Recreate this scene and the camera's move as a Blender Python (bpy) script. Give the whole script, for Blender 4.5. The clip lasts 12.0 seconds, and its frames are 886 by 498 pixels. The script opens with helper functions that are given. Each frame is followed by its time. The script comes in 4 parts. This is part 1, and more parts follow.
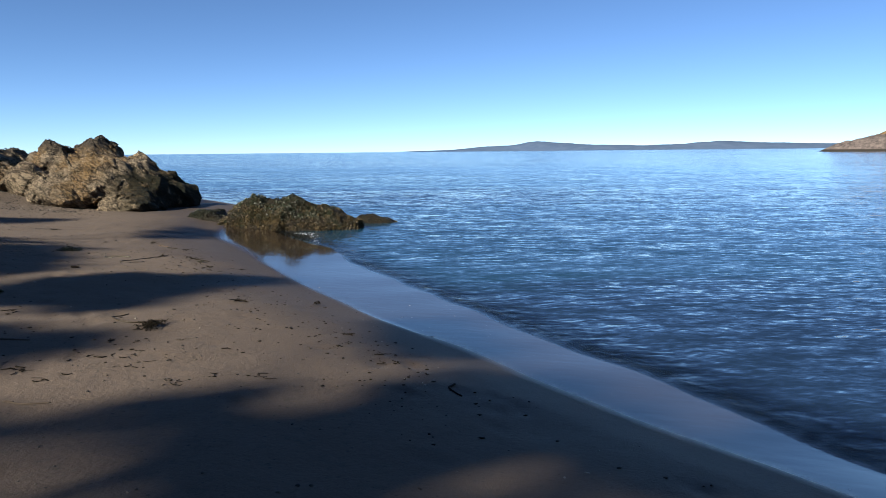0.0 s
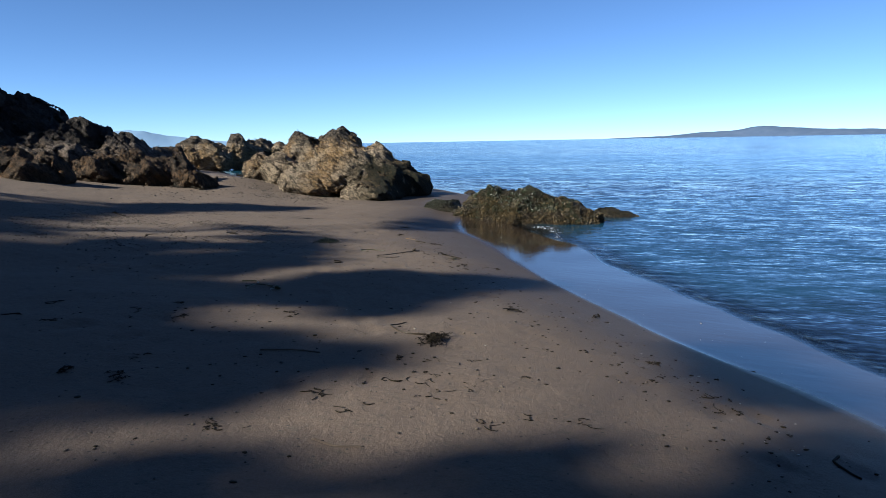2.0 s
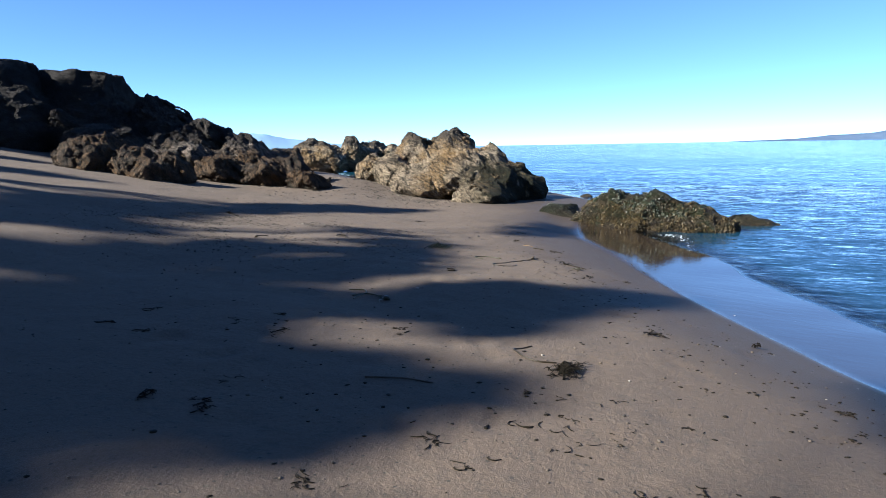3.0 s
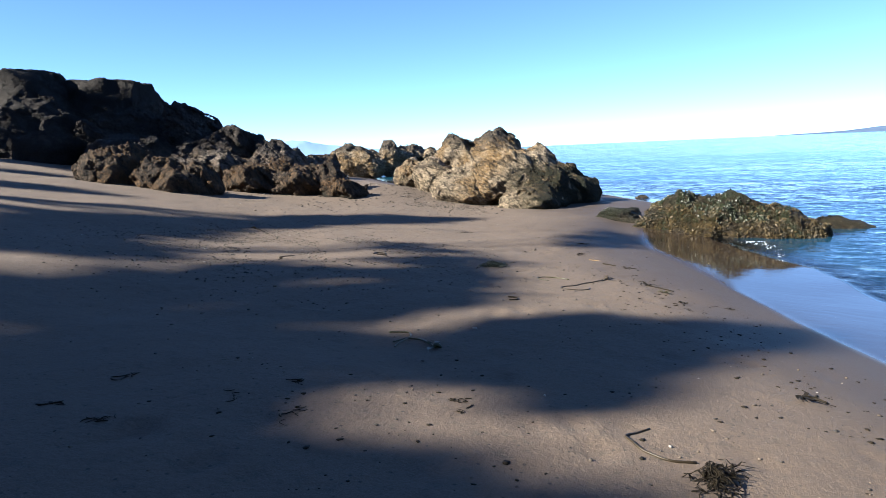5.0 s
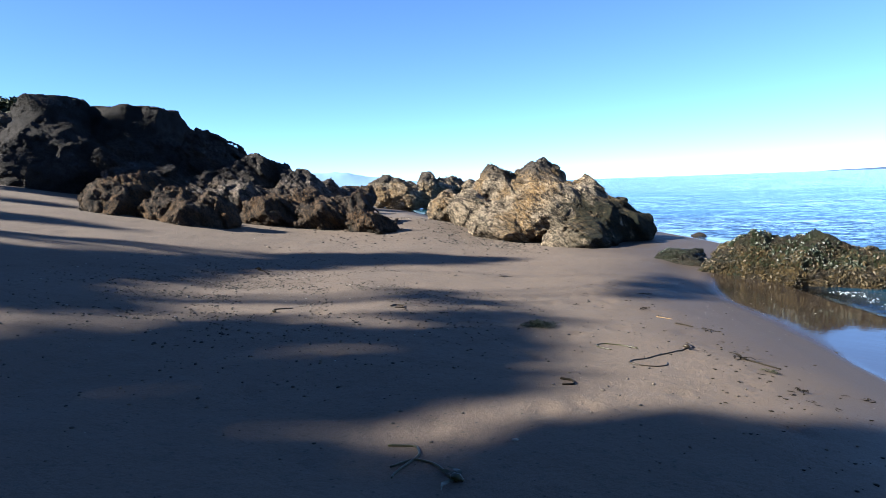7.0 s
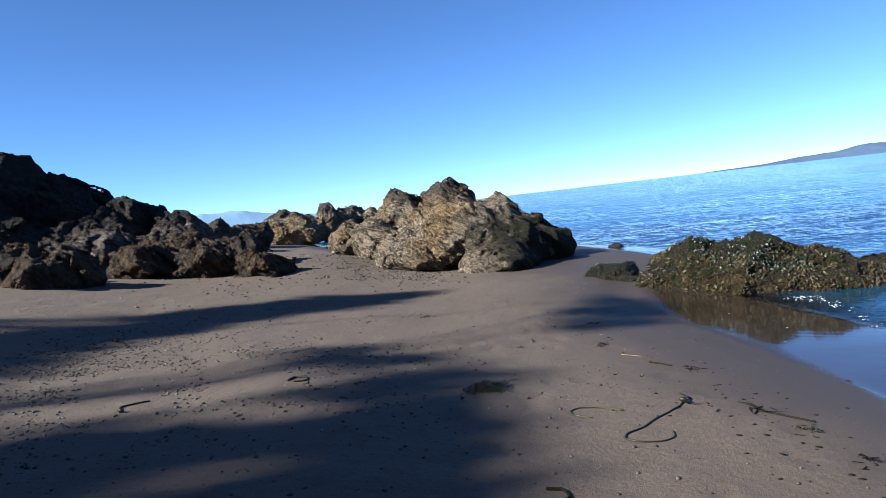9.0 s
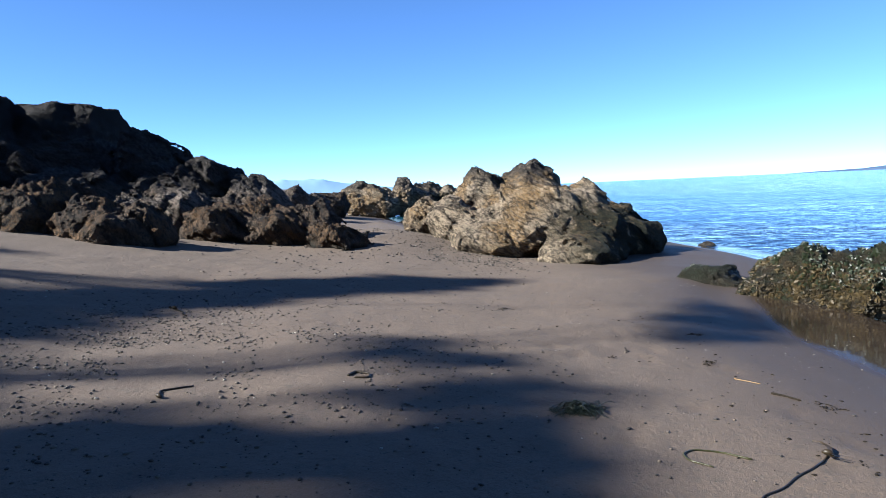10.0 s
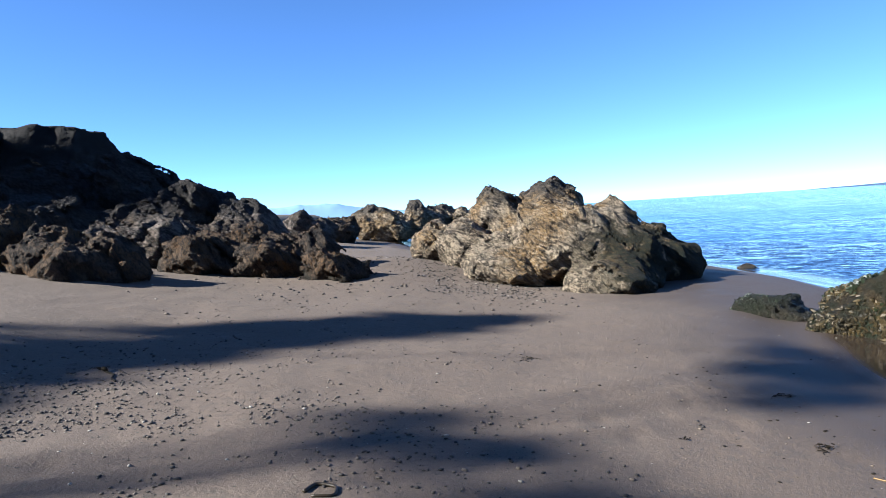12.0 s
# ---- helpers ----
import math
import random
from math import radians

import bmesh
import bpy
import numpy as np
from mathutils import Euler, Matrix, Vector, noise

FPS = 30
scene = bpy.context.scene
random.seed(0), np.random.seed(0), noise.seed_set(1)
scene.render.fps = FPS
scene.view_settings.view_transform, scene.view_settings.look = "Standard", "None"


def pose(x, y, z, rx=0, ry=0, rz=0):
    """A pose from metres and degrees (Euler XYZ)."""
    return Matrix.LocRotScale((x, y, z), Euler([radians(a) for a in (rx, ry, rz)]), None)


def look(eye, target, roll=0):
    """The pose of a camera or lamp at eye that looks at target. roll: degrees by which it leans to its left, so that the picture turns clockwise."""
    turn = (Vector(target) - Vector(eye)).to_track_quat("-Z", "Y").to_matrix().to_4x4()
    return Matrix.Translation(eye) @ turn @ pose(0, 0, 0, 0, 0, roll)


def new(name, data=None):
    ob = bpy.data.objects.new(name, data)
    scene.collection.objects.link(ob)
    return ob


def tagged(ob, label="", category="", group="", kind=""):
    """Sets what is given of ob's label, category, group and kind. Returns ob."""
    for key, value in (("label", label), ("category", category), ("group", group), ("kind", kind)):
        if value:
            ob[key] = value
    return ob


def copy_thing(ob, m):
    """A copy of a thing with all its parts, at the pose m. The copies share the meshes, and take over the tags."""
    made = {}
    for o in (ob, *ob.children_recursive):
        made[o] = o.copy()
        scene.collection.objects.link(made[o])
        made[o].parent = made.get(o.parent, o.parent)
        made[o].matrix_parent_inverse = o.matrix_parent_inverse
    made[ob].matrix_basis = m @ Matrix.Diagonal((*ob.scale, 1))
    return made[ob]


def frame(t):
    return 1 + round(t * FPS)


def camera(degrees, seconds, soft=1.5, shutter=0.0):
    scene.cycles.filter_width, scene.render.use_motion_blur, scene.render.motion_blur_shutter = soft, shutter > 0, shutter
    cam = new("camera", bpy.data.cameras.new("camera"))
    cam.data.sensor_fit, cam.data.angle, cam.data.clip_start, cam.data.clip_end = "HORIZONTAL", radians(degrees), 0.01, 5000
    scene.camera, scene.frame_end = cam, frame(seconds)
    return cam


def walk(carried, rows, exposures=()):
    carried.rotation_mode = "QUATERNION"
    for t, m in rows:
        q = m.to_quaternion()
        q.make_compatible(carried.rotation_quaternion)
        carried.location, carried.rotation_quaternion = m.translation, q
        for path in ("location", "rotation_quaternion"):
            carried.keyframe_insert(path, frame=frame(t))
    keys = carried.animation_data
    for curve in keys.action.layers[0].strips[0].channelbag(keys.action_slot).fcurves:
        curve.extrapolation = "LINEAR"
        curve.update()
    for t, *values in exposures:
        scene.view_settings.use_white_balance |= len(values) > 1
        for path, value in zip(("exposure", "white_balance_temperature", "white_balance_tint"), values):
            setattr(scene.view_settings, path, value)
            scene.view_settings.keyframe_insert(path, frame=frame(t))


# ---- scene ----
cam = camera(63.65, 12.0, 0.75)
ROWS = [
    (0, 0.000, 0.000, 1.500, 82.21, 0.54, 0.29),
    (0.5, -0.270, 0.176, 1.529, 80.64, 3.36, -2.30),
    (1, -0.536, 0.347, 1.522, 81.93, 1.93, 2.92),
    (1.5, -0.750, 0.634, 1.546, 80.87, 2.07, 11.14),
    (2, -1.033, 0.975, 1.561, 81.43, 1.00, 16.68),
    (2.5, -1.236, 1.415, 1.524, 83.07, 2.63, 22.31),
    (3, -1.488, 1.772, 1.500, 81.81, 0.94, 25.42),
    (3.2, -1.595, 1.966, 1.526, 82.53, 0.20, 24.74),
    (4.8, -2.356, 3.141, 1.542, 82.04, 1.19, 28.61),
    (5, -2.414, 3.229, 1.497, 82.09, 2.46, 28.39),
    (5.5, -2.608, 3.659, 1.536, 81.86, 1.16, 33.18),
    (6, -2.843, 4.065, 1.519, 85.02, 1.25, 31.00),
    (6.5, -3.034, 4.545, 1.497, 86.63, 3.55, 33.15),
    (7, -3.286, 4.991, 1.467, 84.79, 2.01, 31.63),
    (7.2, -3.361, 5.219, 1.491, 87.22, 1.90, 28.37),
    (8.8, -4.200, 6.460, 1.465, 86.47, 5.28, 20.94),
    (9, -4.306, 6.638, 1.463, 86.29, 6.55, 23.62),
    (9.5, -4.623, 6.995, 1.480, 83.59, 3.45, 28.58),
    (10, -4.816, 7.395, 1.477, 85.16, 2.54, 29.74),
    (10.5, -5.063, 7.821, 1.440, 85.56, 4.55, 32.10),
    (11, -5.240, 8.214, 1.437, 85.55, 5.07, 32.72),
    (11.5, -5.485, 8.630, 1.464, 85.56, 4.39, 29.34),
    (12, -5.680, 9.068, 1.459, 87.02, 3.55, 30.89),
]
EXPOSURES = [(0, 1.48, 5600, 5), (0.5, 1.28, 5480, 5), (1.5, 1.40, 5300, 5), (2.5, 1.77, 5200, 5), (3, 2.15, 5100, 5), (5, 2.48, 5350, 6), (7, 2.43, 5200, 6), (8.8, 1.84, 4950, 6), (9.5, 1.99, 5000, 6), (10, 2.19, 4950, 6), (12, 2.27, 4900, 6)]
walk(cam, [(t, pose(x, y, z, rx, ry, rz)) for t, x, y, z, rx, ry, rz in ROWS], EXPOSURES)

# ---- light ----
SUN_FROM = Vector((-0.68, -0.73, 0.0)).normalized()
SUN_ELEV = radians(32)
TO_SUN = Vector((SUN_FROM.x * math.cos(SUN_ELEV), SUN_FROM.y * math.cos(SUN_ELEV), math.sin(SUN_ELEV)))
world = bpy.data.worlds.new("world")
scene.world = world
world.use_nodes = True
wn = world.node_tree
sky = wn.nodes.new("ShaderNodeTexSky")
sky.sky_type = "NISHITA"
sky.sun_disc = False
sky.sun_elevation = SUN_ELEV
sky.sun_rotation = math.atan2(TO_SUN.x, TO_SUN.y)
sky.altitude = 2500
sky.air_density, sky.dust_density, sky.ozone_density = 0.6, 0.0, 2.2
wn.links.new(sky.outputs[0], wn.nodes["Background"].inputs[0])
wn.nodes["Background"].inputs[1].default_value = 0.05
sun_data = bpy.data.lights.new("sun", "SUN")
sun_data.energy, sun_data.angle, sun_data.color = 5.0, radians(0.6), (1.0, 0.82, 0.6)
sun = new("sun", sun_data)
sun.matrix_world = look(TO_SUN * 60, (0, 0, 0))

WATER = -0.62


# ---- materials ----
class Mat:
    """A node material with short calls for its nodes."""

    def __init__(self, name):
        self.m = bpy.data.materials.new(name)
        self.m.use_nodes = True
        self.t = self.m.node_tree
        self.b = self.t.nodes["Principled BSDF"]
        self.out = self.t.nodes["Material Output"]
        self.geo = self.t.nodes.new("ShaderNodeNewGeometry")
        self.pos = self.geo.outputs["Position"]

    def node(self, kind, **inputs):
        n = self.t.nodes.new(kind)
        for key, value in inputs.items():
            self.put(n.inputs[key.replace("_", " ")], value)
        return n

    def put(self, socket, value):
        if isinstance(value, bpy.types.NodeSocket):
            self.t.links.new(value, socket)
        elif isinstance(value, tuple) and len(value) == 3 and socket.type == "RGBA":
            socket.default_value = (*value, 1)
        else:
            socket.default_value = value

    def noise(self, scale, detail=4.0, rough=0.55, at=None, distort=0.0):
        n = self.node("ShaderNodeTexNoise", Scale=scale, Detail=detail, Roughness=rough, Distortion=distort)
        self.t.links.new(at or self.pos, n.inputs["Vector"])
        return n.outputs["Fac"]

    def cells(self, scale, feature="F1", at=None):
        n = self.node("ShaderNodeTexVoronoi", Scale=scale)
        n.feature = feature
        self.t.links.new(at or self.pos, n.inputs["Vector"])
        return n.outputs["Distance"]

    def ramp(self, fac, lo, hi):
        n = self.node("ShaderNodeMapRange")
        n.interpolation_type = "SMOOTHSTEP"
        self.put(n.inputs[0], fac)
        n.inputs[1].default_value, n.inputs[2].default_value = lo, hi
        return n.outputs[0]

    def mix(self, fac, a, b):
        n = self.t.nodes.new("ShaderNodeMix")
        n.data_type = "RGBA"
        self.put(n.inputs[0], fac)
        self.put(n.inputs[6], a)
        self.put(n.inputs[7], b)
        return n.outputs[2]

    def math(self, op, a, b=0.0):
        n = self.t.nodes.new("ShaderNodeMath")
        n.operation = op
        self.put(n.inputs[0], a)
        self.put(n.inputs[1], b)
        return n.outputs[0]

    def axis(self, index):
        n = self.t.nodes.new("ShaderNodeSeparateXYZ")
        self.t.links.new(self.pos, n.inputs[0])
        return n.outputs[index]

    def stretched(self, sx, sy, sz, turn=0.0):
        n = self.t.nodes.new("ShaderNodeMapping")
        self.t.links.new(self.pos, n.inputs[0])
        n.inputs["Rotation"].default_value = (0, 0, turn)
        n.inputs["Scale"].default_value = (sx, sy, sz)
        return n.outputs[0]

    def attribute(self, name):
        n = self.t.nodes.new("ShaderNodeAttribute")
        n.attribute_name = name
        return n.outputs["Fac"]

    def bump(self, height, distance, strength=1.0, after=None):
        n = self.node("ShaderNodeBump", Strength=strength, Distance=distance, Height=height)
        if after is not None:
            self.t.links.new(after, n.inputs["Normal"])
        return n.outputs[0]

    def done(self, color, rough, normal=None, spec=0.5):
        self.put(self.b.inputs["Base Color"], color)
        self.put(self.b.inputs["Roughness"], rough)
        self.put(self.b.inputs["Specular IOR Level"], spec)
        if normal is not None:
            self.put(self.b.inputs["Normal"], normal)
        return self.m


def sand_material():
    m = Mat("damp_sand")
    big = m.noise(0.35, 3)
    mid = m.noise(2.2, 5)
    grain = m.noise(160, 2)
    wet = m.attribute("wet")
    film = m.attribute("film")
    dry = m.mix(mid, (0.062, 0.0434, 0.0291), (0.0818, 0.0577, 0.0397))
    dry = m.mix(m.ramp(big, 0.35, 0.7), dry, (0.0694, 0.0484, 0.0322))
    dry = m.mix(m.ramp(m.noise(9, 6, 0.75), 0.52, 0.66), dry, (0.0459, 0.0347, 0.0242))
    dry = m.mix(m.ramp(grain, 0.4, 0.75), dry, (0.102, 0.0756, 0.057))
    specks = m.node("ShaderNodeTexVoronoi", Scale=16.0)
    m.t.links.new(m.pos, specks.inputs["Vector"])
    tone = m.node("ShaderNodeSeparateColor", Color=specks.outputs["Color"])
    dot = m.math("MULTIPLY", m.ramp(specks.outputs["Distance"], 0.2, 0.1), m.ramp(tone.outputs[0], 0.6, 0.66))
    dry = m.mix(dot, dry, (0.0248, 0.0192, 0.0143))
    dry = m.mix(m.math("MULTIPLY", m.ramp(m.noise(38, 5, 0.7), 0.52, 0.7), 0.7), dry, (0.0434, 0.0335, 0.0236))
    damp = m.mix(mid, (0.0291, 0.0205, 0.0143), (0.0372, 0.0267, 0.0186))
    color = m.mix(m.math("MULTIPLY", wet, 0.9), dry, damp)
    rough = m.math("SUBTRACT", 0.92, m.math("MULTIPLY", wet, 0.3))
    bare = m.math("SUBTRACT", 1.0, film)
    rough = m.math("ADD", m.math("MULTIPLY", rough, bare), m.math("MULTIPLY", film, 0.07))
    lumps = m.noise(5.5, 6, 0.62)
    dents = m.cells(3.0, "SMOOTH_F1")
    soft = lambda top, less: m.math("MULTIPLY", bare, m.math("SUBTRACT", top, m.math("MULTIPLY", wet, less)))
    nb = m.bump(dents, 0.02, soft(0.55, 0.45))
    nb = m.bump(lumps, 0.03, soft(0.6, 0.45), nb)
    nb = m.bump(m.noise(26, 5, 0.7), 0.012, soft(0.75, 0.35), nb)
    nb = m.bump(m.noise(75, 3, 0.7), 0.005, soft(0.7, 0.25), nb)
    nb = m.bump(grain, 0.003, soft(0.4, 0.1), nb)
    nb = m.bump(m.noise(3.0, 3, 0.5, m.stretched(1, 2.5, 1, radians(-34))), 0.006, m.math("MULTIPLY", film, 0.22), nb)
    color = m.mix(m.math("MULTIPLY", film, 0.55), color, (0.012, 0.01, 0.008))
    return m.done(color, rough, nb, m.math("SUBTRACT", 0.5, m.math("MULTIPLY", film, 0.24)))


def rock_material(name, light, dark, stain, green, crown, algae_shade_top, crown_from, gloss=0.85, patchy=0.38, seaward=False, dip=-35):
    """Layered shore rock: weathered faces, shade-darkened joints, ochre stain, tide algae and a crown dark with lichen
    and painted shade.
    """
    m = Mat(name)
    z = m.axis(2)
    n = m.t.nodes.new("ShaderNodeMapping")
    m.t.links.new(m.pos, n.inputs[0])
    n.vector_type = "TEXTURE"
    n.inputs["Rotation"].default_value = (0, radians(-dip), radians(33))
    n.inputs["Scale"].default_value = (1.7, 1.25, 0.65)
    beds = n.outputs[0]
    big = m.noise(0.9, 5, 0.6)
    mid = m.noise(3.0, 7, 0.68, beds)
    fine = m.noise(15, 6, 0.72, beds)
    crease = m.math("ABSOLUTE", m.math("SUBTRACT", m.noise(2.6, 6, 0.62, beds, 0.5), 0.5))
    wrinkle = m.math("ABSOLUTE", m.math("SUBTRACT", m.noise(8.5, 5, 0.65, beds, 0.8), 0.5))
    grain = m.noise(60, 4, 0.65)
    color = m.mix(m.ramp(mid, 0.34, 0.54), dark, light)
    color = m.mix(m.math("MULTIPLY", m.ramp(big, 0.44, 0.58), m.ramp(fine, 0.34, 0.56)), color, stain)
    color = m.mix(m.ramp(fine, 0.53, 0.62), color, dark)
    color = m.mix(m.math("MULTIPLY", m.ramp(grain, 0.5, 0.72), 0.6), color, light)
    # shade inside wrinkles and creases is put into the colour, besides their bumps
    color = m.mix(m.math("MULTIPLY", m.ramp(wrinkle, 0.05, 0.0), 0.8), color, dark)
    crease_shade = m.mix(0.75, dark, (0.006, 0.005, 0.004))
    color = m.mix(m.math("MULTIPLY", m.ramp(crease, 0.035, 0.0), 0.9), color, crease_shade)
    zz = m.math("ADD", z, m.math("MULTIPLY", m.math("SUBTRACT", mid, 0.5), 1.5))
    if crown is not None:
        color = m.mix(m.ramp(zz, crown_from, crown_from + 0.35), color, m.mix(m.ramp(fine, 0.4, 0.65), crown, m.mix(0.3, crown, light)))
    low = m.math("SUBTRACT", 1.0, m.ramp(zz, algae_shade_top - 0.35, algae_shade_top))
    # seaward flank: algae at the foot, the flank's own shade painted above it
    if seaward:
        out = m.math("ADD", m.math("MULTIPLY", m.axis(0), 0.825), m.math("MULTIPLY", m.axis(1), 0.566))
        low = m.math("MULTIPLY", low, m.ramp(m.math("ADD", out, m.math("MULTIPLY", mid, 2.0)), 4.5, 5.9))
    patch = m.ramp(m.noise(2.4, 5, 0.7), patchy, patchy + 0.14)
    color = m.mix(m.math("MULTIPLY", low, patch), color, m.mix(m.ramp(fine, 0.45, 0.7), green, m.mix(0.25, green, stain)))
    nb = m.bump(mid, 0.3, 0.9)
    nb = m.bump(m.ramp(crease, 0.0, 0.07), 0.07, 1.0, nb)
    nb = m.bump(m.ramp(wrinkle, 0.0, 0.12), 0.035, 1.0, nb)
    nb = m.bump(fine, 0.14, 1.0, nb)
    nb = m.bump(grain, 0.03, 0.8, nb)
    return m.done(color, gloss, nb, 0.3)


def plain_material(name, a, b, scale=20.0, rough=0.7, spread=0.5, spec=0.4):
    m = Mat(name)
    f = m.noise(scale, 4, 0.6)
    color = m.mix(m.ramp(f, 0.5 - spread / 2, 0.5 + spread / 2), a, b)
    return m.done(color, rough, m.bump(f, 0.01, 0.4), spec)


def water_material():
    m = Mat("sea_water")
    depth = m.attribute("depth")
    swash = m.math("ADD", depth, m.math("MULTIPLY", m.math("SUBTRACT", m.noise(1.1, 4, 0.6), 0.5), 0.05))
    edge = m.ramp(depth, -0.005, 0.012)
    far = m.ramp(depth, 6.3, 7.3)
    lane = m.ramp(m.noise(1.0, 5, 0.62, m.stretched(0.014, 0.06, 1, radians(-4))), 0.42, 0.6)
    gust = m.ramp(m.noise(1.0, 3, 0.6, m.stretched(0.11, 0.3, 1, radians(-12))), 0.3, 0.7)
    reach = m.ramp(m.noise(1.0, 3, 0.55, m.stretched(0.0016, 0.014, 1, radians(-3))), 0.38, 0.62)
    calm = m.math("ADD", 0.5, m.math("MULTIPLY", m.math("ADD", lane, reach), 0.32))
    total = None
    for scale, turn, lean, size in (((0.25, 0.8), -8, 0.07, 2.0), ((1.5, 4.4), -12, 0.25, 4.0), ((6.0, 14.0), -22, 0.22, 3.0)):
        n = m.node("ShaderNodeTexNoise", Scale=1.0, Detail=size, Roughness=0.6, Distortion=0.5)
        m.t.links.new(m.stretched(scale[0], scale[1], 1, radians(turn)), n.inputs["Vector"])
        away = m.t.nodes.new("ShaderNodeVectorMath")
        away.operation = "SUBTRACT"
        m.t.links.new(n.outputs["Color"], away.inputs[0])
        away.inputs[1].default_value = (0.5, 0.5, 0.5)
        wide = m.t.nodes.new("ShaderNodeVectorMath")
        wide.operation = "MULTIPLY"
        m.t.links.new(away.outputs[0], wide.inputs[0])
        wide.inputs[1].default_value = (lean * 0.6 * 2, lean * 2, 0)
        if total is None:
            total = wide.outputs[0]
        else:
            both = m.t.nodes.new("ShaderNodeVectorMath")
            m.t.links.new(total, both.inputs[0])
            m.t.links.new(wide.outputs[0], both.inputs[1])
            total = both.outputs[0]
    power = m.math("MULTIPLY", calm, m.math("ADD", 0.05, m.math("MULTIPLY", edge, m.math("ADD", 0.64, m.math("MULTIPLY", gust, 0.4)))))
    power = m.math("MULTIPLY", power, m.math("SUBTRACT", 1.0, m.math("MULTIPLY", far, 0.1)))
    scaled = m.t.nodes.new("ShaderNodeVectorMath")
    scaled.operation = "SCALE"
    m.t.links.new(total, scaled.inputs[0])
    m.put(scaled.inputs["Scale"], power)
    upward = m.t.nodes.new("ShaderNodeVectorMath")
    m.t.links.new(scaled.outputs[0], upward.inputs[0])
    lean_in = m.node("ShaderNodeCombineXYZ", X=m.math("SUBTRACT", 0.07, m.math("MULTIPLY", edge, 0.04)), Y=m.math("SUBTRACT", 0.05, m.math("MULTIPLY", edge, 0.085)), Z=1.0)
    m.t.links.new(lean_in.outputs[0], upward.inputs[1])
    unit = m.t.nodes.new("ShaderNodeVectorMath")
    unit.operation = "NORMALIZE"
    m.t.links.new(upward.outputs[0], unit.inputs[0])
    nb = unit.outputs[0]
    open_sea = m.mix(m.ramp(m.math("ADD", lane, reach), 0.4, 1.6), (0.01, 0.042, 0.07), (0.008, 0.017, 0.038))
    m.done(open_sea, 0.05, nb, 0.5)
    m.b.inputs["IOR"].default_value = 1.333
    clear = m.node("ShaderNodeBsdfTransparent")
    clear.inputs[0].default_value = (0.93, 0.96, 0.95, 1)
    shine = m.node("ShaderNodeBsdfGlossy", Roughness=0.14)
    m.put(shine.inputs["Normal"], nb)
    fres = m.node("ShaderNodeFresnel", IOR=1.333)
    m.put(fres.inputs["Normal"], nb)
    thin = m.node("ShaderNodeMixShader")
    m.put(thin.inputs[0], fres.outputs[0])
    m.put(thin.inputs[1], clear.outputs[0])
    m.put(thin.inputs[2], shine.outputs[0])
    both = m.node("ShaderNodeMixShader")
    m.put(both.inputs[0], m.ramp(swash, 0.01, 0.13))
    m.put(both.inputs[1], thin.outputs[0])
    m.put(both.inputs[2], m.b.outputs[0])
    m.t.links.new(both.outputs[0], m.out.inputs[0])
    return m.m


SAND = sand_material()
SEA = water_material()
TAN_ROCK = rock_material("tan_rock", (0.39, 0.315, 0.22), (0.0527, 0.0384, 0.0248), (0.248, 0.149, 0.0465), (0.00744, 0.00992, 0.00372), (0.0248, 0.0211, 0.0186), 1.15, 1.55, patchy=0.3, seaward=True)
# crowns of these two carry painted tree shade on the upper rock
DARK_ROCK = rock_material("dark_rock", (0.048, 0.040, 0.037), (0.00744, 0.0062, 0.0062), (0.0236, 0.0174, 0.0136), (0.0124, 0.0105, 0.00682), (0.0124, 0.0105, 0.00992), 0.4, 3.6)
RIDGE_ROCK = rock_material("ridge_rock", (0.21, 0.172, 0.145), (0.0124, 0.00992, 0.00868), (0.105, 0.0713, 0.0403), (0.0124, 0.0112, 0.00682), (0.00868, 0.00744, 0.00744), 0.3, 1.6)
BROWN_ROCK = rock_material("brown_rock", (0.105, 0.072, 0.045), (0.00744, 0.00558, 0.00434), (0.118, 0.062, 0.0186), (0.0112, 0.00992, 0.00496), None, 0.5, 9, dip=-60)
PALE_ROCK = rock_material("pale_rock", (0.0806, 0.062, 0.0496), (0.0341, 0.026, 0.0217), (0.0682, 0.0496, 0.031), (0.062, 0.0496, 0.031), (0.062, 0.0496, 0.0434), -3, 6)
MUSSEL_ROCK = rock_material("mussel_rock", (0.0558, 0.0384, 0.0149), (0.0112, 0.00868, 0.00372), (0.0465, 0.0291, 0.00806), (0.00868, 0.0136, 0.0031), (0.00744, 0.0118, 0.0031), 0.1, 0.0, 0.55, 0.46)
GREEN_ROCK = rock_material("weedy_rock", (0.062, 0.0465, 0.0248), (0.0136, 0.0112, 0.00558), (0.031, 0.0248, 0.0093), (0.0372, 0.031, 0.0124), (0.00558, 0.00868, 0.00248), -0.6, -0.52, 0.5)
WEED = plain_material("brown_seaweed", (0.00558, 0.00434, 0.00248), (0.0124, 0.00868, 0.00372), 30, 0.8, 0.5, 0.15)
WEED_GREEN = plain_material("olive_seaweed", (0.0155, 0.0161, 0.00434), (0.0341, 0.0322, 0.00868), 30, 0.4)
KELP = plain_material("kelp_stipe", (0.0124, 0.00868, 0.00372), (0.0248, 0.0167, 0.00682), 15, 0.5, 0.5, 0.3)
STRAW = plain_material("straw", (0.124, 0.0713, 0.0186), (0.161, 0.102, 0.0341), 15, 0.6)
BARK = plain_material("bark", (0.0434, 0.031, 0.0217), (0.0806, 0.062, 0.0465), 9, 0.9)
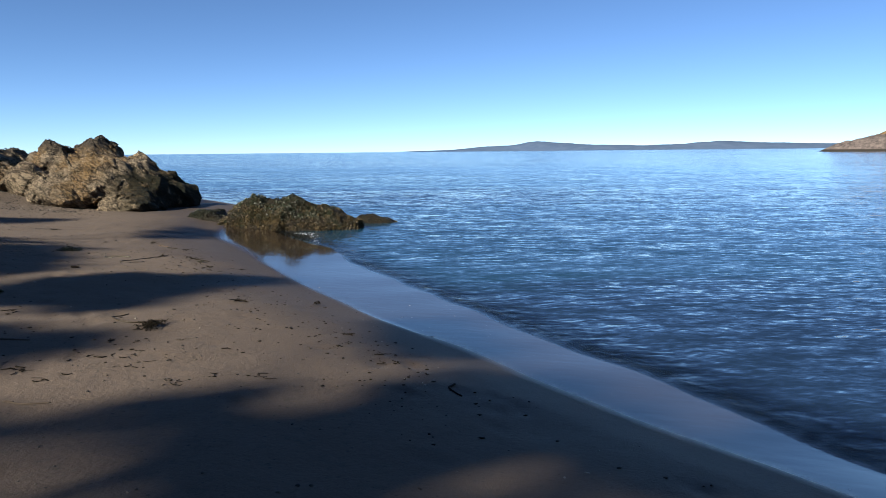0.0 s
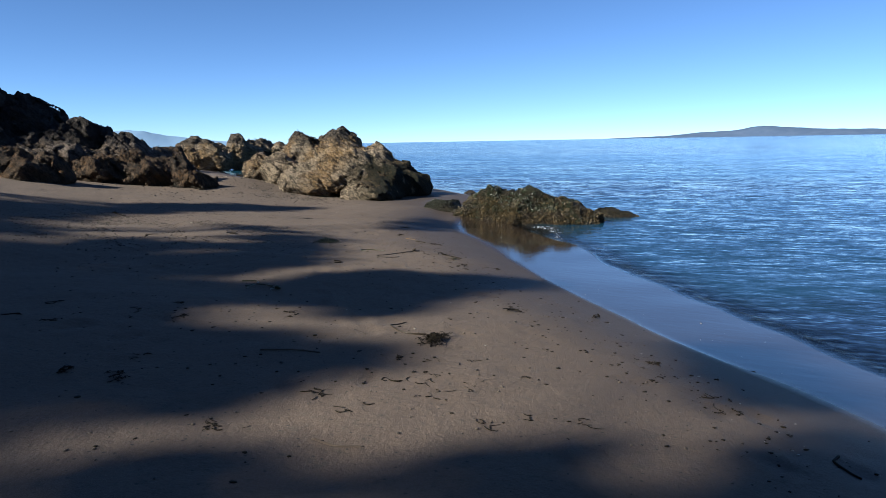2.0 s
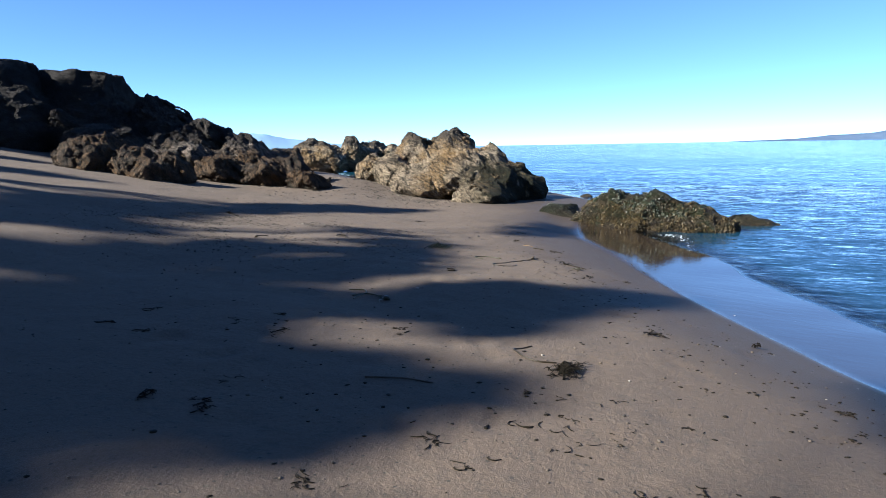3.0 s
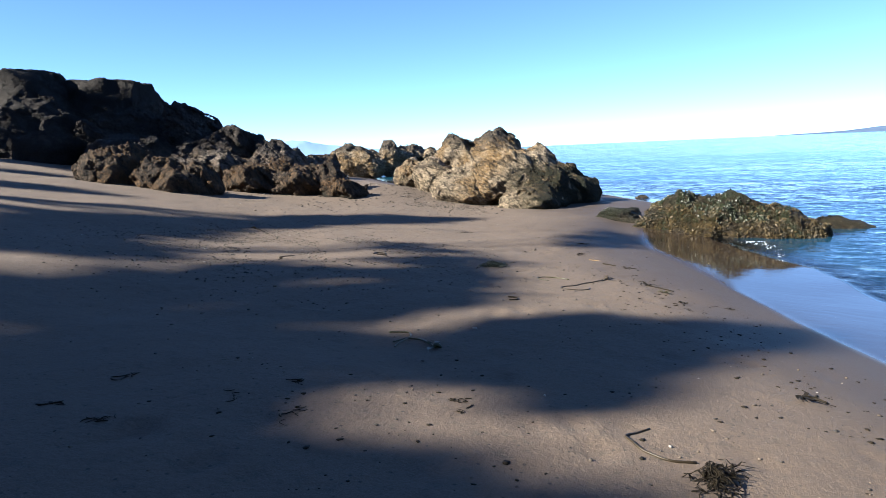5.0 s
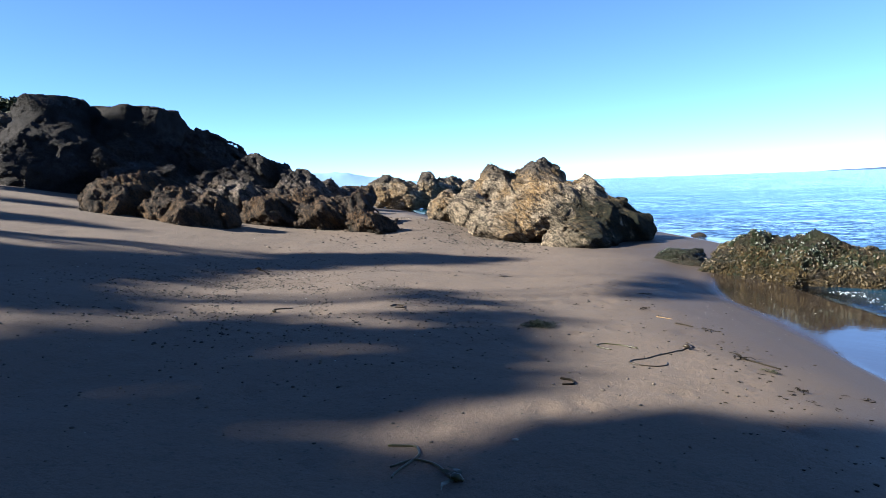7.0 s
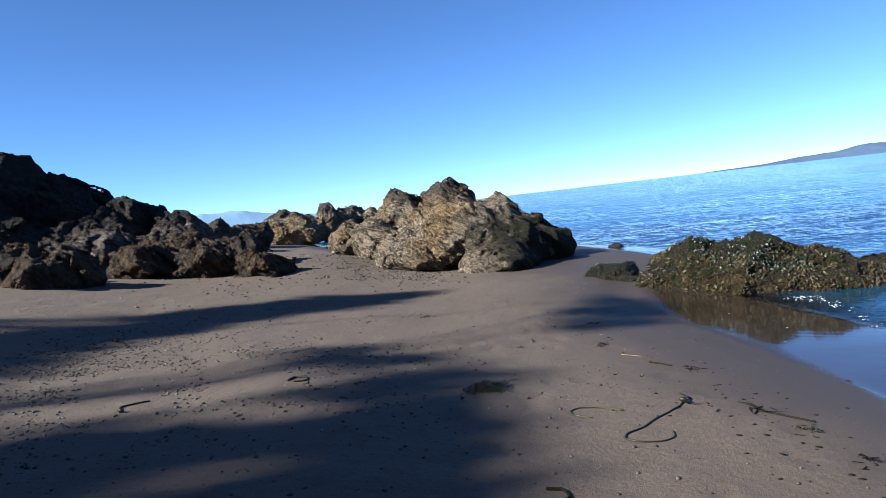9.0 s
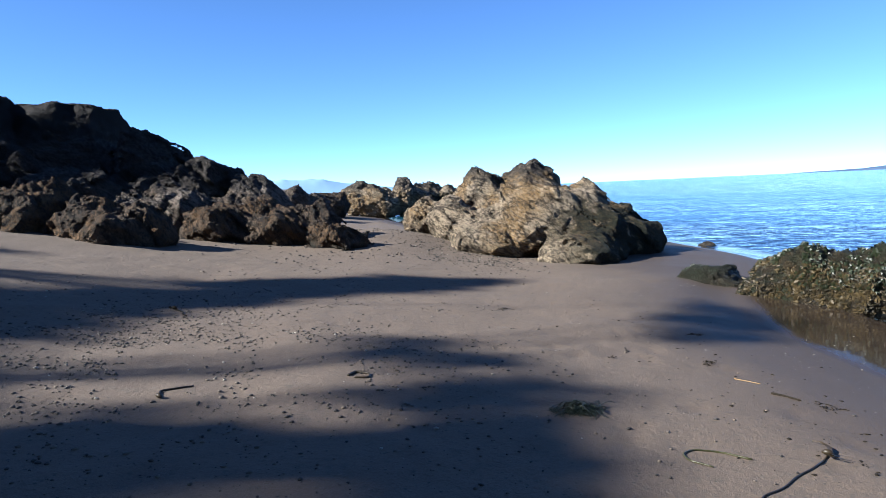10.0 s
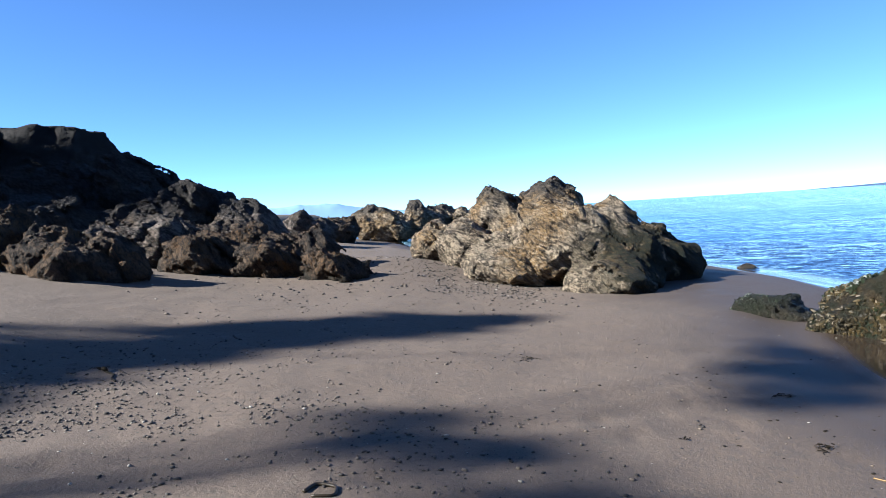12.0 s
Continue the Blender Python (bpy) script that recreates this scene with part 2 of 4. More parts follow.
NEEDLES = plain_material("needles", (0.0136, 0.0279, 0.00868), (0.031, 0.0527, 0.0174), 4, 0.6)
SHRUB = plain_material("shrub_leaves", (0.0124, 0.0198, 0.00744), (0.0279, 0.0372, 0.0136), 2, 0.7)
LOG = plain_material("bleached_wood", (0.279, 0.248, 0.205), (0.372, 0.341, 0.291), 6, 0.8)
# distance haze is painted into the base colour of both ranges
HAZY_LAND = plain_material("hazed_far_hills", (0.055, 0.082, 0.14), (0.075, 0.105, 0.165), 0.02, 1.0, 0.6, 0.0)
HAZY_PALE = plain_material("hazed_far_mountains", (0.149, 0.229, 0.347), (0.161, 0.248, 0.366), 0.01, 1.0, 0.6, 0.0)


# ---- numeric helpers ----
def lattice(i, j, k, seed):
    n = (i.astype(np.int64) * 374761393 + j.astype(np.int64) * 668265263 + k.astype(np.int64) * 2147483647 + seed * 1274126177) & 0xFFFFFFFF
    n = ((n ^ (n >> 13)) * 1274126177) & 0xFFFFFFFF
    n = ((n ^ (n >> 16)) * 2246822519) & 0xFFFFFFFF
    return ((n ^ (n >> 15)) & 0xFFFFFF) / 16777215.0


def value_noise(p, seed=0):
    """Smooth noise in 0..1 at points p (n, 3)."""
    c = np.floor(p)
    u = p - c
    u = u * u * u * (u * (u * 6 - 15) + 10)
    i, j, k = c.T.astype(np.int64)
    total = 0
    for a in (0, 1):
        for b in (0, 1):
            for d in (0, 1):
                w = (u[:, 0] if a else 1 - u[:, 0]) * (u[:, 1] if b else 1 - u[:, 1]) * (u[:, 2] if d else 1 - u[:, 2])
                total = total + w * lattice(i + a, j + b, k + d, seed)
    return total


def fbm(p, octaves=4, seed=0, gain=0.5):
    total, amp, norm = 0, 1.0, 0
    for o in range(octaves):
        total = total + amp * value_noise(p * 2 ** o + 17.3 * o, seed + o)
        norm, amp = norm + amp, amp * gain
    return total / norm


def worley(p, seed=0):
    """Nearest and second distance, the nearest cell's own random number and the way from its centre."""
    c = np.floor(p)
    i, j, k = c.T.astype(np.int64)
    f1 = np.full(len(p), 9.0)
    f2 = np.full(len(p), 9.0)
    own = np.zeros(len(p))
    rel = np.zeros((len(p), 3))
    for a in (-1, 0, 1):
        for b in (-1, 0, 1):
            for d in (-1, 0, 1):
                q = np.stack([i + a + lattice(i + a, j + b, k + d, seed), j + b + lattice(i + a, j + b, k + d, seed + 7),
                              k + d + lattice(i + a, j + b, k + d, seed + 13)], 1)
                r = np.sqrt(((q - p) ** 2).sum(1))
                near = r < f1
                rel = np.where(near[:, None], p - q, rel)
                f2 = np.where(near, f1, np.minimum(f2, r))
                own = np.where(near, lattice(i + a, j + b, k + d, seed + 21), own)
                f1 = np.where(near, r, f1)
    return f1, f2, own, rel


def smooth(a, b, x):
    t = np.clip((x - a) / (b - a), 0, 1)
    return t * t * (3 - 2 * t)


SHORE_A = [-20, 2, 3.5, 5, 8.5, 10.5, 12, 13, 15, 17, 18.7, 21, 24]
SHORE_S = [4.2, 4.1, 3.97, 4.05, 4.13, 4.27, 4.45, 4.62, 4.8, 5.0, 5.2, 6.1, 7.2]


def shore_line(a):
    """Where the wet film begins, along the shore, with soft bends."""
    return sum(np.interp(a + d, SHORE_A, SHORE_S) for d in (-0.8, -0.4, 0, 0.4, 0.8)) / 5


def film_width(a):
    """How far the wet film reaches down to the water."""
    return np.interp(a, [2, 4, 7, 9, 12, 14.5, 19], [0.8, 1.18, 1.4, 1.65, 1.7, 2.0, 1.7]) + 0.035 * np.sin(1.9 * a) + 0.02 * np.sin(4.3 * a + 1)


def ground_height(x, y):
    """The beach: a profile across the shore, a bar that reaches out round the rocks, a fall beyond them."""
    x, y = np.asarray(x, float), np.asarray(y, float)
    s, a = 0.825 * x + 0.566 * y, -0.566 * x + 0.825 * y
    line, width = shore_line(a), film_width(a)
    q = s - (line - 4.1) * smooth(1.5, 3.9, s)
    inland = np.interp(q, [-400, -60, -30, -17, -10, -4, -2.5, 0, 1.5, 2.5, 3.2, 3.6, 4.1], [9, 5, 3.6, 2.75, 1.62, 0.52, 0.22, 0, -0.135, -0.26, -0.36, -0.41, -0.5])
    k = s - line
    k = np.where(k < width, k / width * 1.15, 1.15 + k - width)
    seaward = np.interp(k, [0, 1.15, 2.6, 5, 16, 76, 400], [-0.5, -0.62, -0.8, -1.15, -2.5, -5, -8])
    open_beach = np.where(s < line, inland, seaward)
    bar = np.interp(s, [-400, -60, -30, -17, -10, -4, -2, 0, 1.5, 4, 7, 8, 9, 10.5, 14, 25, 80, 400],
                    [9, 5, 3.6, 2.75, 1.62, 0.6, 0.33, 0.12, -0.12, -0.31, -0.34, -0.4, -0.5, -0.72, -1.2, -2.6, -5, -8])
    w = smooth(17, 27, a)
    z = open_beach * (1 - w) + bar * w
    bank = 0.42 * np.exp(-((x + 14.9) ** 2 + (y - 22.9) ** 2) / 5.5)
    # unseen rise inland, added to block part of the sky
    screen_hill = 26 * smooth(-24, -95, s) * (1 - smooth(5, 45, a))
    knoll = 4.3 * np.exp(-((x + 70) ** 2 + (y - 37) ** 2) / 220)
    return z + bank + screen_hill + knoll - 0.022 * np.clip(a - 32, 0, 120) * smooth(-30, -12, s) - 0.08 * np.clip(a - 72, 0, 150) * smooth(-48, -28, s)


def mesh_object(name, verts, faces, material, smooth_faces=True):
    me = bpy.data.meshes.new(name)
    me.from_pydata([tuple(v) for v in verts], [], [tuple(f) for f in faces])
    if smooth_faces:
        me.polygons.foreach_set("use_smooth", [True] * len(me.polygons))
    me.materials.append(material)
    me.update()
    return new(name, me)


def part(name, verts, faces, material, parent, label="", smooth_faces=True):
    ob = mesh_object(name, verts, faces, material, smooth_faces)
    ob.parent = parent
    if label:
        ob["label"] = label
    return ob


def grid_faces(n, m):
    i, j = np.meshgrid(np.arange(n - 1), np.arange(m - 1), indexing="ij")
    a = (i * m + j).ravel()
    return np.stack([a, a + m, a + m + 1, a + 1], 1)


def warped_axis(near, far, step, growth=1.12, around=0.0):
    """Even steps over the near stretch, then steps that grow out to the far ends."""
    mid = list(np.arange(near[0], near[1] + step / 2, step))
    lo, hi = [mid[0]], [mid[-1]]
    d = step
    while lo[-1] > far[0]:
        d *= growth
        lo.append(max(lo[-1] - d, far[0]))
    d = step
    while hi[-1] < far[1]:
        d *= growth
        hi.append(min(hi[-1] + d, far[1]))
    return np.array(lo[:0:-1] + mid + hi[1:])


def shore_to_world(s, a):
    return 0.825 * s - 0.566 * a, 0.566 * s + 0.825 * a


def set_attribute(ob, name, values):
    at = ob.data.attributes.new(name, "FLOAT", "POINT")
    at.data.foreach_set("value", np.asarray(values, np.float32))


# ---- ground and sea ----
S = warped_axis((-16, 10), (-420, 420), 0.075)
A = warped_axis((1, 34), (-420, 420), 0.095)
ss, aa = np.meshgrid(S, A, indexing="ij")
gx, gy = shore_to_world(ss.ravel(), aa.ravel())
gz = ground_height(gx, gy)
flat = np.stack([gx, gy, np.zeros_like(gx)], 1)
near_water = smooth(-0.36, -0.47, gz)
lump = (fbm(flat * 0.5, 3, 3) - 0.5) * 0.10 + (fbm(flat @ np.array([[1.5, 1.1, 0], [-1.1, 1.5, 0], [0, 0, 1]]), 4, 5) - 0.5) * 0.03 * (1 - near_water)
lump = lump * (1 - 0.9 * near_water)
prints = np.random.default_rng(14)
for _ in range(150):
    fs, fa, turn = 3.3 - 5.5 * prints.random() ** 1.3, 1.5 + 16 * prints.random(), prints.normal() * 0.5
    fx, fy = shore_to_world(fs, fa)
    du, dv = (gx - fx), (gy - fy)
    near = np.nonzero((np.abs(du) < 0.6) & (np.abs(dv) < 0.6))[0]
    u, v = du[near] * math.cos(turn + 0.6) + dv[near] * math.sin(turn + 0.6), -du[near] * math.sin(turn + 0.6) + dv[near] * math.cos(turn + 0.6)
    r = np.sqrt((u / 0.075) ** 2 + (v / 0.16) ** 2)
    lump[near] += (0.35 + 0.65 * prints.random()) * (-0.022 * np.exp(-r ** 2) + 0.010 * np.exp(-((r - 1.5) / 0.5) ** 2))
gz = gz + lump
ground = mesh_object("ground", np.stack([gx, gy, gz], 1), grid_faces(len(S), len(A)), SAND)
edge_noise = (fbm(flat * 0.45, 3, 11) - 0.5) * 0.12
set_attribute(ground, "wet", smooth(-0.16, -0.40, gz + edge_noise * 1.3) * (gz > -9))
set_attribute(ground, "film", smooth(-0.485, -0.515, gz + edge_noise * 0.3))
tagged(ground, "rippled grey-brown beach sand, damp and glossy near the water", "ground", kind="structure")

S = warped_axis((3.5, 9), (-4900, 4900), 0.06, 1.09)
A = warped_axis((0, 22), (-4900, 4900), 0.14, 1.1)
ss, aa = np.meshgrid(S, A, indexing="ij")
wx, wy = shore_to_world(ss.ravel(), aa.ravel())
depth = WATER - ground_height(wx, wy)
off = ss.ravel() - shore_line(aa.ravel()) - film_width(aa.ravel())
there = np.stack([wx, wy, np.zeros_like(wx)], 1)
lip = 0.022 * np.exp(-((off - 0.1) / 0.1) ** 2) + 0.012 * np.exp(-((off - 0.75 - 0.5 * fbm(there * 0.4, 2, 19)) / 0.13) ** 2)
lip = lip * smooth(0.3, 0.6, fbm(there * 0.5, 2, 17)) * smooth(14, 9, aa.ravel()) * smooth(-6, 0, aa.ravel())
sea = mesh_object("water", np.stack([wx, wy, WATER + lip], 1), grid_faces(len(S), len(A)), SEA)
set_attribute(sea, "depth", depth)
tagged(sea, "blue rippled sea water, clear and brownish at its edge", "sea", kind="structure")


# ---- rocks ----
def net(field, origin, h):
    """A closed mesh where the field changes sign on a grid of cells h wide."""
    n = np.array(field.shape) - 1
    total = np.zeros((*n, 3))
    count = np.zeros(n)
    crossings = []
    for ax in range(3):
        o1, o2 = [q for q in range(3) if q != ax]
        f0 = np.take(field, range(field.shape[ax] - 1), ax)
        f1 = np.take(field, range(1, field.shape[ax]), ax)
        hit = np.nonzero((f0 < 0) != (f1 < 0))
        idx = np.stack(hit, 1)
        t = f0[hit] / (f0[hit] - f1[hit])
        pt = idx.astype(float)
        pt[:, ax] += t
        inside = (idx[:, o1] > 0) & (idx[:, o2] > 0) & (idx[:, o1] < n[o1]) & (idx[:, o2] < n[o2])
        idx, pt, down = idx[inside], pt[inside], (f0[hit] < 0)[inside]
        ring = []
        for d1, d2 in ((-1, -1), (0, -1), (0, 0), (-1, 0)):
            c = idx.copy()
            c[:, o1] += d1
            c[:, o2] += d2
            np.add.at(total, tuple(c.T), pt)
            np.add.at(count, tuple(c.T), 1)
            ring.append(np.ravel_multi_index(tuple(c.T), n))
        ring = np.stack(ring, 1)
        turn = down if ax != 1 else ~down
        ring[~turn] = ring[~turn][:, ::-1]
        crossings.append(ring)
    used = np.nonzero(count.ravel())[0]
    index = np.full(count.size, -1)
    index[used] = np.arange(len(used))
    verts = total.reshape(-1, 3)[used] / count.ravel()[used][:, None]
    return verts * h + origin, index[np.concatenate(crossings)]


def rock(name, lobes, yaw, cell, material, seed, label, rough=1.0, blend=0.18, block=0.9, sink=0.35, group="", grain=1.0, facet=1.0, joint=1.0, dip=-28, crag=1.0, top=99.0, cuts=()):
    """Fused lobes (x, y, z, half width, half depth, half height), broken into blocks, joints and pits."""
    L = np.array(lobes, float)
    c, s = math.cos(radians(yaw)), math.sin(radians(yaw))
    base = np.array([L[:, 0].mean(), L[:, 1].mean(), 0])
    base[2] = ground_height(base[0], base[1])
    rel = L[:, :3] - base
    loc = np.stack([rel[:, 0] * c + rel[:, 1] * s, -rel[:, 0] * s + rel[:, 1] * c, rel[:, 2]], 1)
    pad = 0.35 * rough + 2 * cell
    lo, hi = (loc - L[:, 3:]).min(0) - pad, (loc + L[:, 3:]).max(0) + pad
    ends = [ground_height(base[0] + c * u - s * v, base[1] + s * u + c * v) - base[2] for u in (lo[0], hi[0]) for v in (lo[1], hi[1])]
    floor = min(min(ends), 0) - sink
    lo[2] = max(lo[2], floor)
    n = np.ceil((hi - lo) / cell).astype(int) + 1
    axes = [lo[q] + cell * np.arange(n[q]) for q in range(3)]
    P = np.stack(np.meshgrid(*axes, indexing="ij"), -1).reshape(-1, 3)
    P = P.astype(np.float32)
    field = np.full(len(P), 9.0, np.float32)
    cut = np.random.default_rng(seed)
    for q, r in zip(loc, L[:, 3:]):
        k = np.arange(18) + 0.5
        up, turn = 1 - k / 9, k * 2.39996 + cut.random() * 6
        way = np.stack([np.cos(turn) * np.sqrt(1 - up ** 2), np.sin(turn) * np.sqrt(1 - up ** 2), up], 1) + cut.normal(size=(18, 3)) * 0.16
        way /= np.linalg.norm(way, axis=1)[:, None]
        e = np.full(len(P), -9.0, np.float32)
        for w in way:
            h = math.sqrt(((w * r) ** 2).sum()) * (0.82 + 0.14 * cut.random())
            e = np.maximum(e, (P - q.astype(np.float32)) @ w.astype(np.float32) - h)
        h = np.clip(0.5 + 0.5 * (field - e) / blend, 0, 1)
        field = field * (1 - h) + e * h - blend * h * (1 - h)
    field = np.maximum(field, P[:, 2] + base[2] - top + 0.06 * P[:, 0])
    for (px, py, pz), (nx, ny, nz) in cuts:
        w = np.array([nx * c + ny * s, -nx * s + ny * c, nz]) / math.sqrt(nx * nx + ny * ny + nz * nz)
        q = np.array([(px - base[0]) * c + (py - base[1]) * s, -(px - base[0]) * s + (py - base[1]) * c, pz - base[2]])
        e = (P - q.astype(np.float32)) @ w.astype(np.float32)
        h = np.clip(0.5 - 0.5 * (field - e) / 0.15, 0, 1)
        field = field * (1 - h) + e * h + 0.15 * h * (1 - h)
    band = np.abs(field) < 0.75 * rough
    Q = P[band] + seed * 31.7
    warp = np.stack([fbm(Q * 1.3, 2, seed + 40 + w) for w in range(3)], 1) - 0.5
    tilt = radians(dip)
    B = np.stack([Q[:, 0] * math.cos(tilt) + Q[:, 2] * math.sin(tilt), Q[:, 1], (-Q[:, 0] * math.sin(tilt) + Q[:, 2] * math.cos(tilt)) * 1.7], 1)
    f1, f2, own, rel = worley((B + warp * 0.5) / block, seed)
    g1, g2, own2, rel2 = worley((B + warp * 0.35) / (block * 0.34), seed + 3)
    slope = lambda o, r: np.cos(o * 40) * r[:, 0] + np.sin(o * 40) * r[:, 1] + np.cos(o * 91) * r[:, 2]
    push = (fbm(Q * 0.8, 3, seed + 5) - 0.5) * 0.2 + (fbm(B * np.array([0.7, 1.4, 1.9]), 4, seed + 7, 0.6) - 0.5) * 0.3
    push = push + facet * ((own - 0.5) * 0.25 + slope(own, rel) * 0.16 * block) - joint * 0.16 * (1 - smooth(0.0, 0.07, f2 - f1))
    push = push + facet * ((own2 - 0.5) * 0.11 + slope(own2, rel2) * 0.11 * block) - joint * 0.05 * (1 - smooth(0.0, 0.12, g2 - g1))
    h1, h2, own3, rel3 = worley((B + warp * 0.2) / (block * 0.15) * np.array([1.0, 1.0, 0.7]), seed + 5)
    push = push + facet * ((own3 - 0.5) * 0.06 + slope(own3, rel3) * 0.06 * block)
    crease = np.abs(fbm(B * np.array([0.6, 0.9, 1.5]), 4, seed + 9) - 0.5)
    wrinkle = np.abs(fbm(B * np.array([2.0, 2.6, 4.4]), 3, seed + 15) - 0.5)
    push = push - 0.2 * crag * (1 - smooth(0.0, 0.05, crease)) + 0.28 * crag * (wrinkle - 0.09)
    push = push + (fbm(Q * 5.0, 4, seed + 12, 0.7) - 0.5) * 0.12 * grain
    field[band] -= np.clip(push * rough, -0.32, 0.2)
    field = field.reshape(n)
    field[:, :, 0] = np.maximum(field[:, :, 0], 0.01)
    V, F = net(field, lo, cell)
    label_of = np.arange(len(V))
    for _ in range(60):
        least = label_of[F].min(1)
        after = label_of.copy()
        for corner in range(4):
            np.minimum.at(after, F[:, corner], least)
        after = after[after]
        if (after == label_of).all():
            break
        label_of = after
    ids, count = np.unique(label_of, return_counts=True)
    F = F[label_of[F[:, 0]] == ids[count.argmax()]]
    used, F = np.unique(F, return_inverse=True)
    V, F = V[used], F.reshape(-1, 4)
    ob = mesh_object(name, V, F, material, False)
    ob.matrix_world = pose(base[0], base[1], base[2], 0, 0, yaw)
    return tagged(ob, label, "rock", group, "thing")


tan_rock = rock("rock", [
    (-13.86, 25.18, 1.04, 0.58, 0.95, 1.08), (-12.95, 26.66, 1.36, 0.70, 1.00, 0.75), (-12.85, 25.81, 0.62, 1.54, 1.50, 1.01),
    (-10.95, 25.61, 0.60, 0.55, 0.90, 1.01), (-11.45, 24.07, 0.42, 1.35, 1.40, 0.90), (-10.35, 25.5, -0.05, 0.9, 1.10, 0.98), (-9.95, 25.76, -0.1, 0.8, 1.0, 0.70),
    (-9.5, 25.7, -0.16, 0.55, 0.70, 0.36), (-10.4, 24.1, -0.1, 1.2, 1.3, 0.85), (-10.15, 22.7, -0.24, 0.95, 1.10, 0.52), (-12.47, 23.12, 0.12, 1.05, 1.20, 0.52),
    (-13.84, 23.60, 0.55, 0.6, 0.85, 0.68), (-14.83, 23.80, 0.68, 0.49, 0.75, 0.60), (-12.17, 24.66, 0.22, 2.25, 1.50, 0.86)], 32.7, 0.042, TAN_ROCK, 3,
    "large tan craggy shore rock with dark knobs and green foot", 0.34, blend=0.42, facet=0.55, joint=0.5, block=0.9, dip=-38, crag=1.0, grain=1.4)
far_rock = rock("rock", [
    (-39.54, 54.05, 0.90, 1.31, 1.60, 1.43), (-38.41, 54.77, 0.62, 1.70, 1.80, 1.31), (-37.6, 55.3, 0.40, 1.3, 1.80, 1.14),
    (-36.93, 56.95, 0.90, 1.12, 1.80, 1.73), (-36.63, 58.31, 0.50, 1.51, 2.00, 1.51)], 32.7, 0.11, TAN_ROCK, 11, "low tan rocks on the far end of the sand bar", 0.5, block=1.2, facet=0.7)
far_rock_back = rock("rock", [
    (-36.43, 60.83, 0.50, 1.02, 1.80, 1.70), (-35.37, 61.49, 0.13, 1.5, 2.00, 1.68), (-34.0, 62.4, 0.0, 1.5, 2.0, 1.5)], 32.7, 0.11, TAN_ROCK, 12, "rounded tan rock standing behind the sand bar", 0.5, block=1.2, facet=0.7)
low_rock = rock("rock", [
    (-33.33, 42.52, 0.70, 1.15, 1.50, 0.64), (-35.32, 46.02, 0.80, 0.80, 1.50, 0.80), (-34.3, 44.2, 0.5, 1.3, 2.0, 0.6)],
    32.7, 0.09, BROWN_ROCK, 17, "low dark brown rocks half sunk in the sand", 0.5)
knob_rock = rock("rock", [
    (-28.27, 33.91, 1.20, 0.75, 1.20, 0.66), (-28.82, 35.90, 0.80, 0.85, 1.20, 0.54), (-28.5, 34.8, 0.7, 0.9, 1.3, 0.6)],
    32.7, 0.08, RIDGE_ROCK, 18, "small dark knobbed rock behind the ridge", 0.5, block=0.7)
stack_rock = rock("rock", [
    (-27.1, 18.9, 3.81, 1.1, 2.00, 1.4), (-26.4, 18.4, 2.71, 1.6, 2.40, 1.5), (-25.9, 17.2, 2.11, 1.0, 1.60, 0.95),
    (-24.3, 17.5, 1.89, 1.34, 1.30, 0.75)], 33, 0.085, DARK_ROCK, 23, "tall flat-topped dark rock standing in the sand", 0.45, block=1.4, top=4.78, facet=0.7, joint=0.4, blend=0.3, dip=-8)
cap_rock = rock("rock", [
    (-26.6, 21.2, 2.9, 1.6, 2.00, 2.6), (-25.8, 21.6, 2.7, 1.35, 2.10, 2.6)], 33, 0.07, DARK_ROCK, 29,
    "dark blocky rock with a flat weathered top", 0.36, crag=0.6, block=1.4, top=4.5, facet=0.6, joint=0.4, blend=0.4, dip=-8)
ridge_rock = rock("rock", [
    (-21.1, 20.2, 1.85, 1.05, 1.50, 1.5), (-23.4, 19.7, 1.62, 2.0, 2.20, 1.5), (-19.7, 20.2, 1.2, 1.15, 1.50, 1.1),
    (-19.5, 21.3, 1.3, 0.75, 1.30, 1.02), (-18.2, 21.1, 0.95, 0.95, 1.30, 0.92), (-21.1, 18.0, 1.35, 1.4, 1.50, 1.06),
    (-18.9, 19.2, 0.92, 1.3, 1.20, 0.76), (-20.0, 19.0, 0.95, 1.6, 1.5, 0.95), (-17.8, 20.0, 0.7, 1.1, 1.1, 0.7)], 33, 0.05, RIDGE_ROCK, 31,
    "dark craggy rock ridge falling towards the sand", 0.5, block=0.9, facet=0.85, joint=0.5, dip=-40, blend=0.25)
tail_rock = rock("rock", [
    (-17.0, 20.1, 0.75, 0.9, 1.00, 0.64), (-16.0, 20.5, 0.55, 0.85, 0.90, 0.48), (-15.0, 20.2, 0.28, 0.9, 0.80, 0.36),
    (-17.6, 19.2, 0.76, 0.9, 0.90, 0.6), (-16.5, 19.9, 0.5, 1.1, 0.9, 0.5)], 33, 0.045, BROWN_ROCK, 37, "low jagged brown rocks at the end of the ridge", 0.5, block=0.6, facet=0.9, joint=0.5, blend=0.22, dip=-45)
brown_rock = rock("rock", [
    (-18.9, 15.3, 1.14, 0.70, 0.80, 0.72), (-18.9, 15.9, 1.25, 0.58, 0.80, 0.79), (-18.6, 15.1, 0.97, 0.5, 0.70, 0.52)],
    33, 0.045, BROWN_ROCK, 41, "pitted brown rock in front of the dark ridge", 0.42, block=0.6, facet=0.9, joint=0.5, blend=0.2, dip=-60)
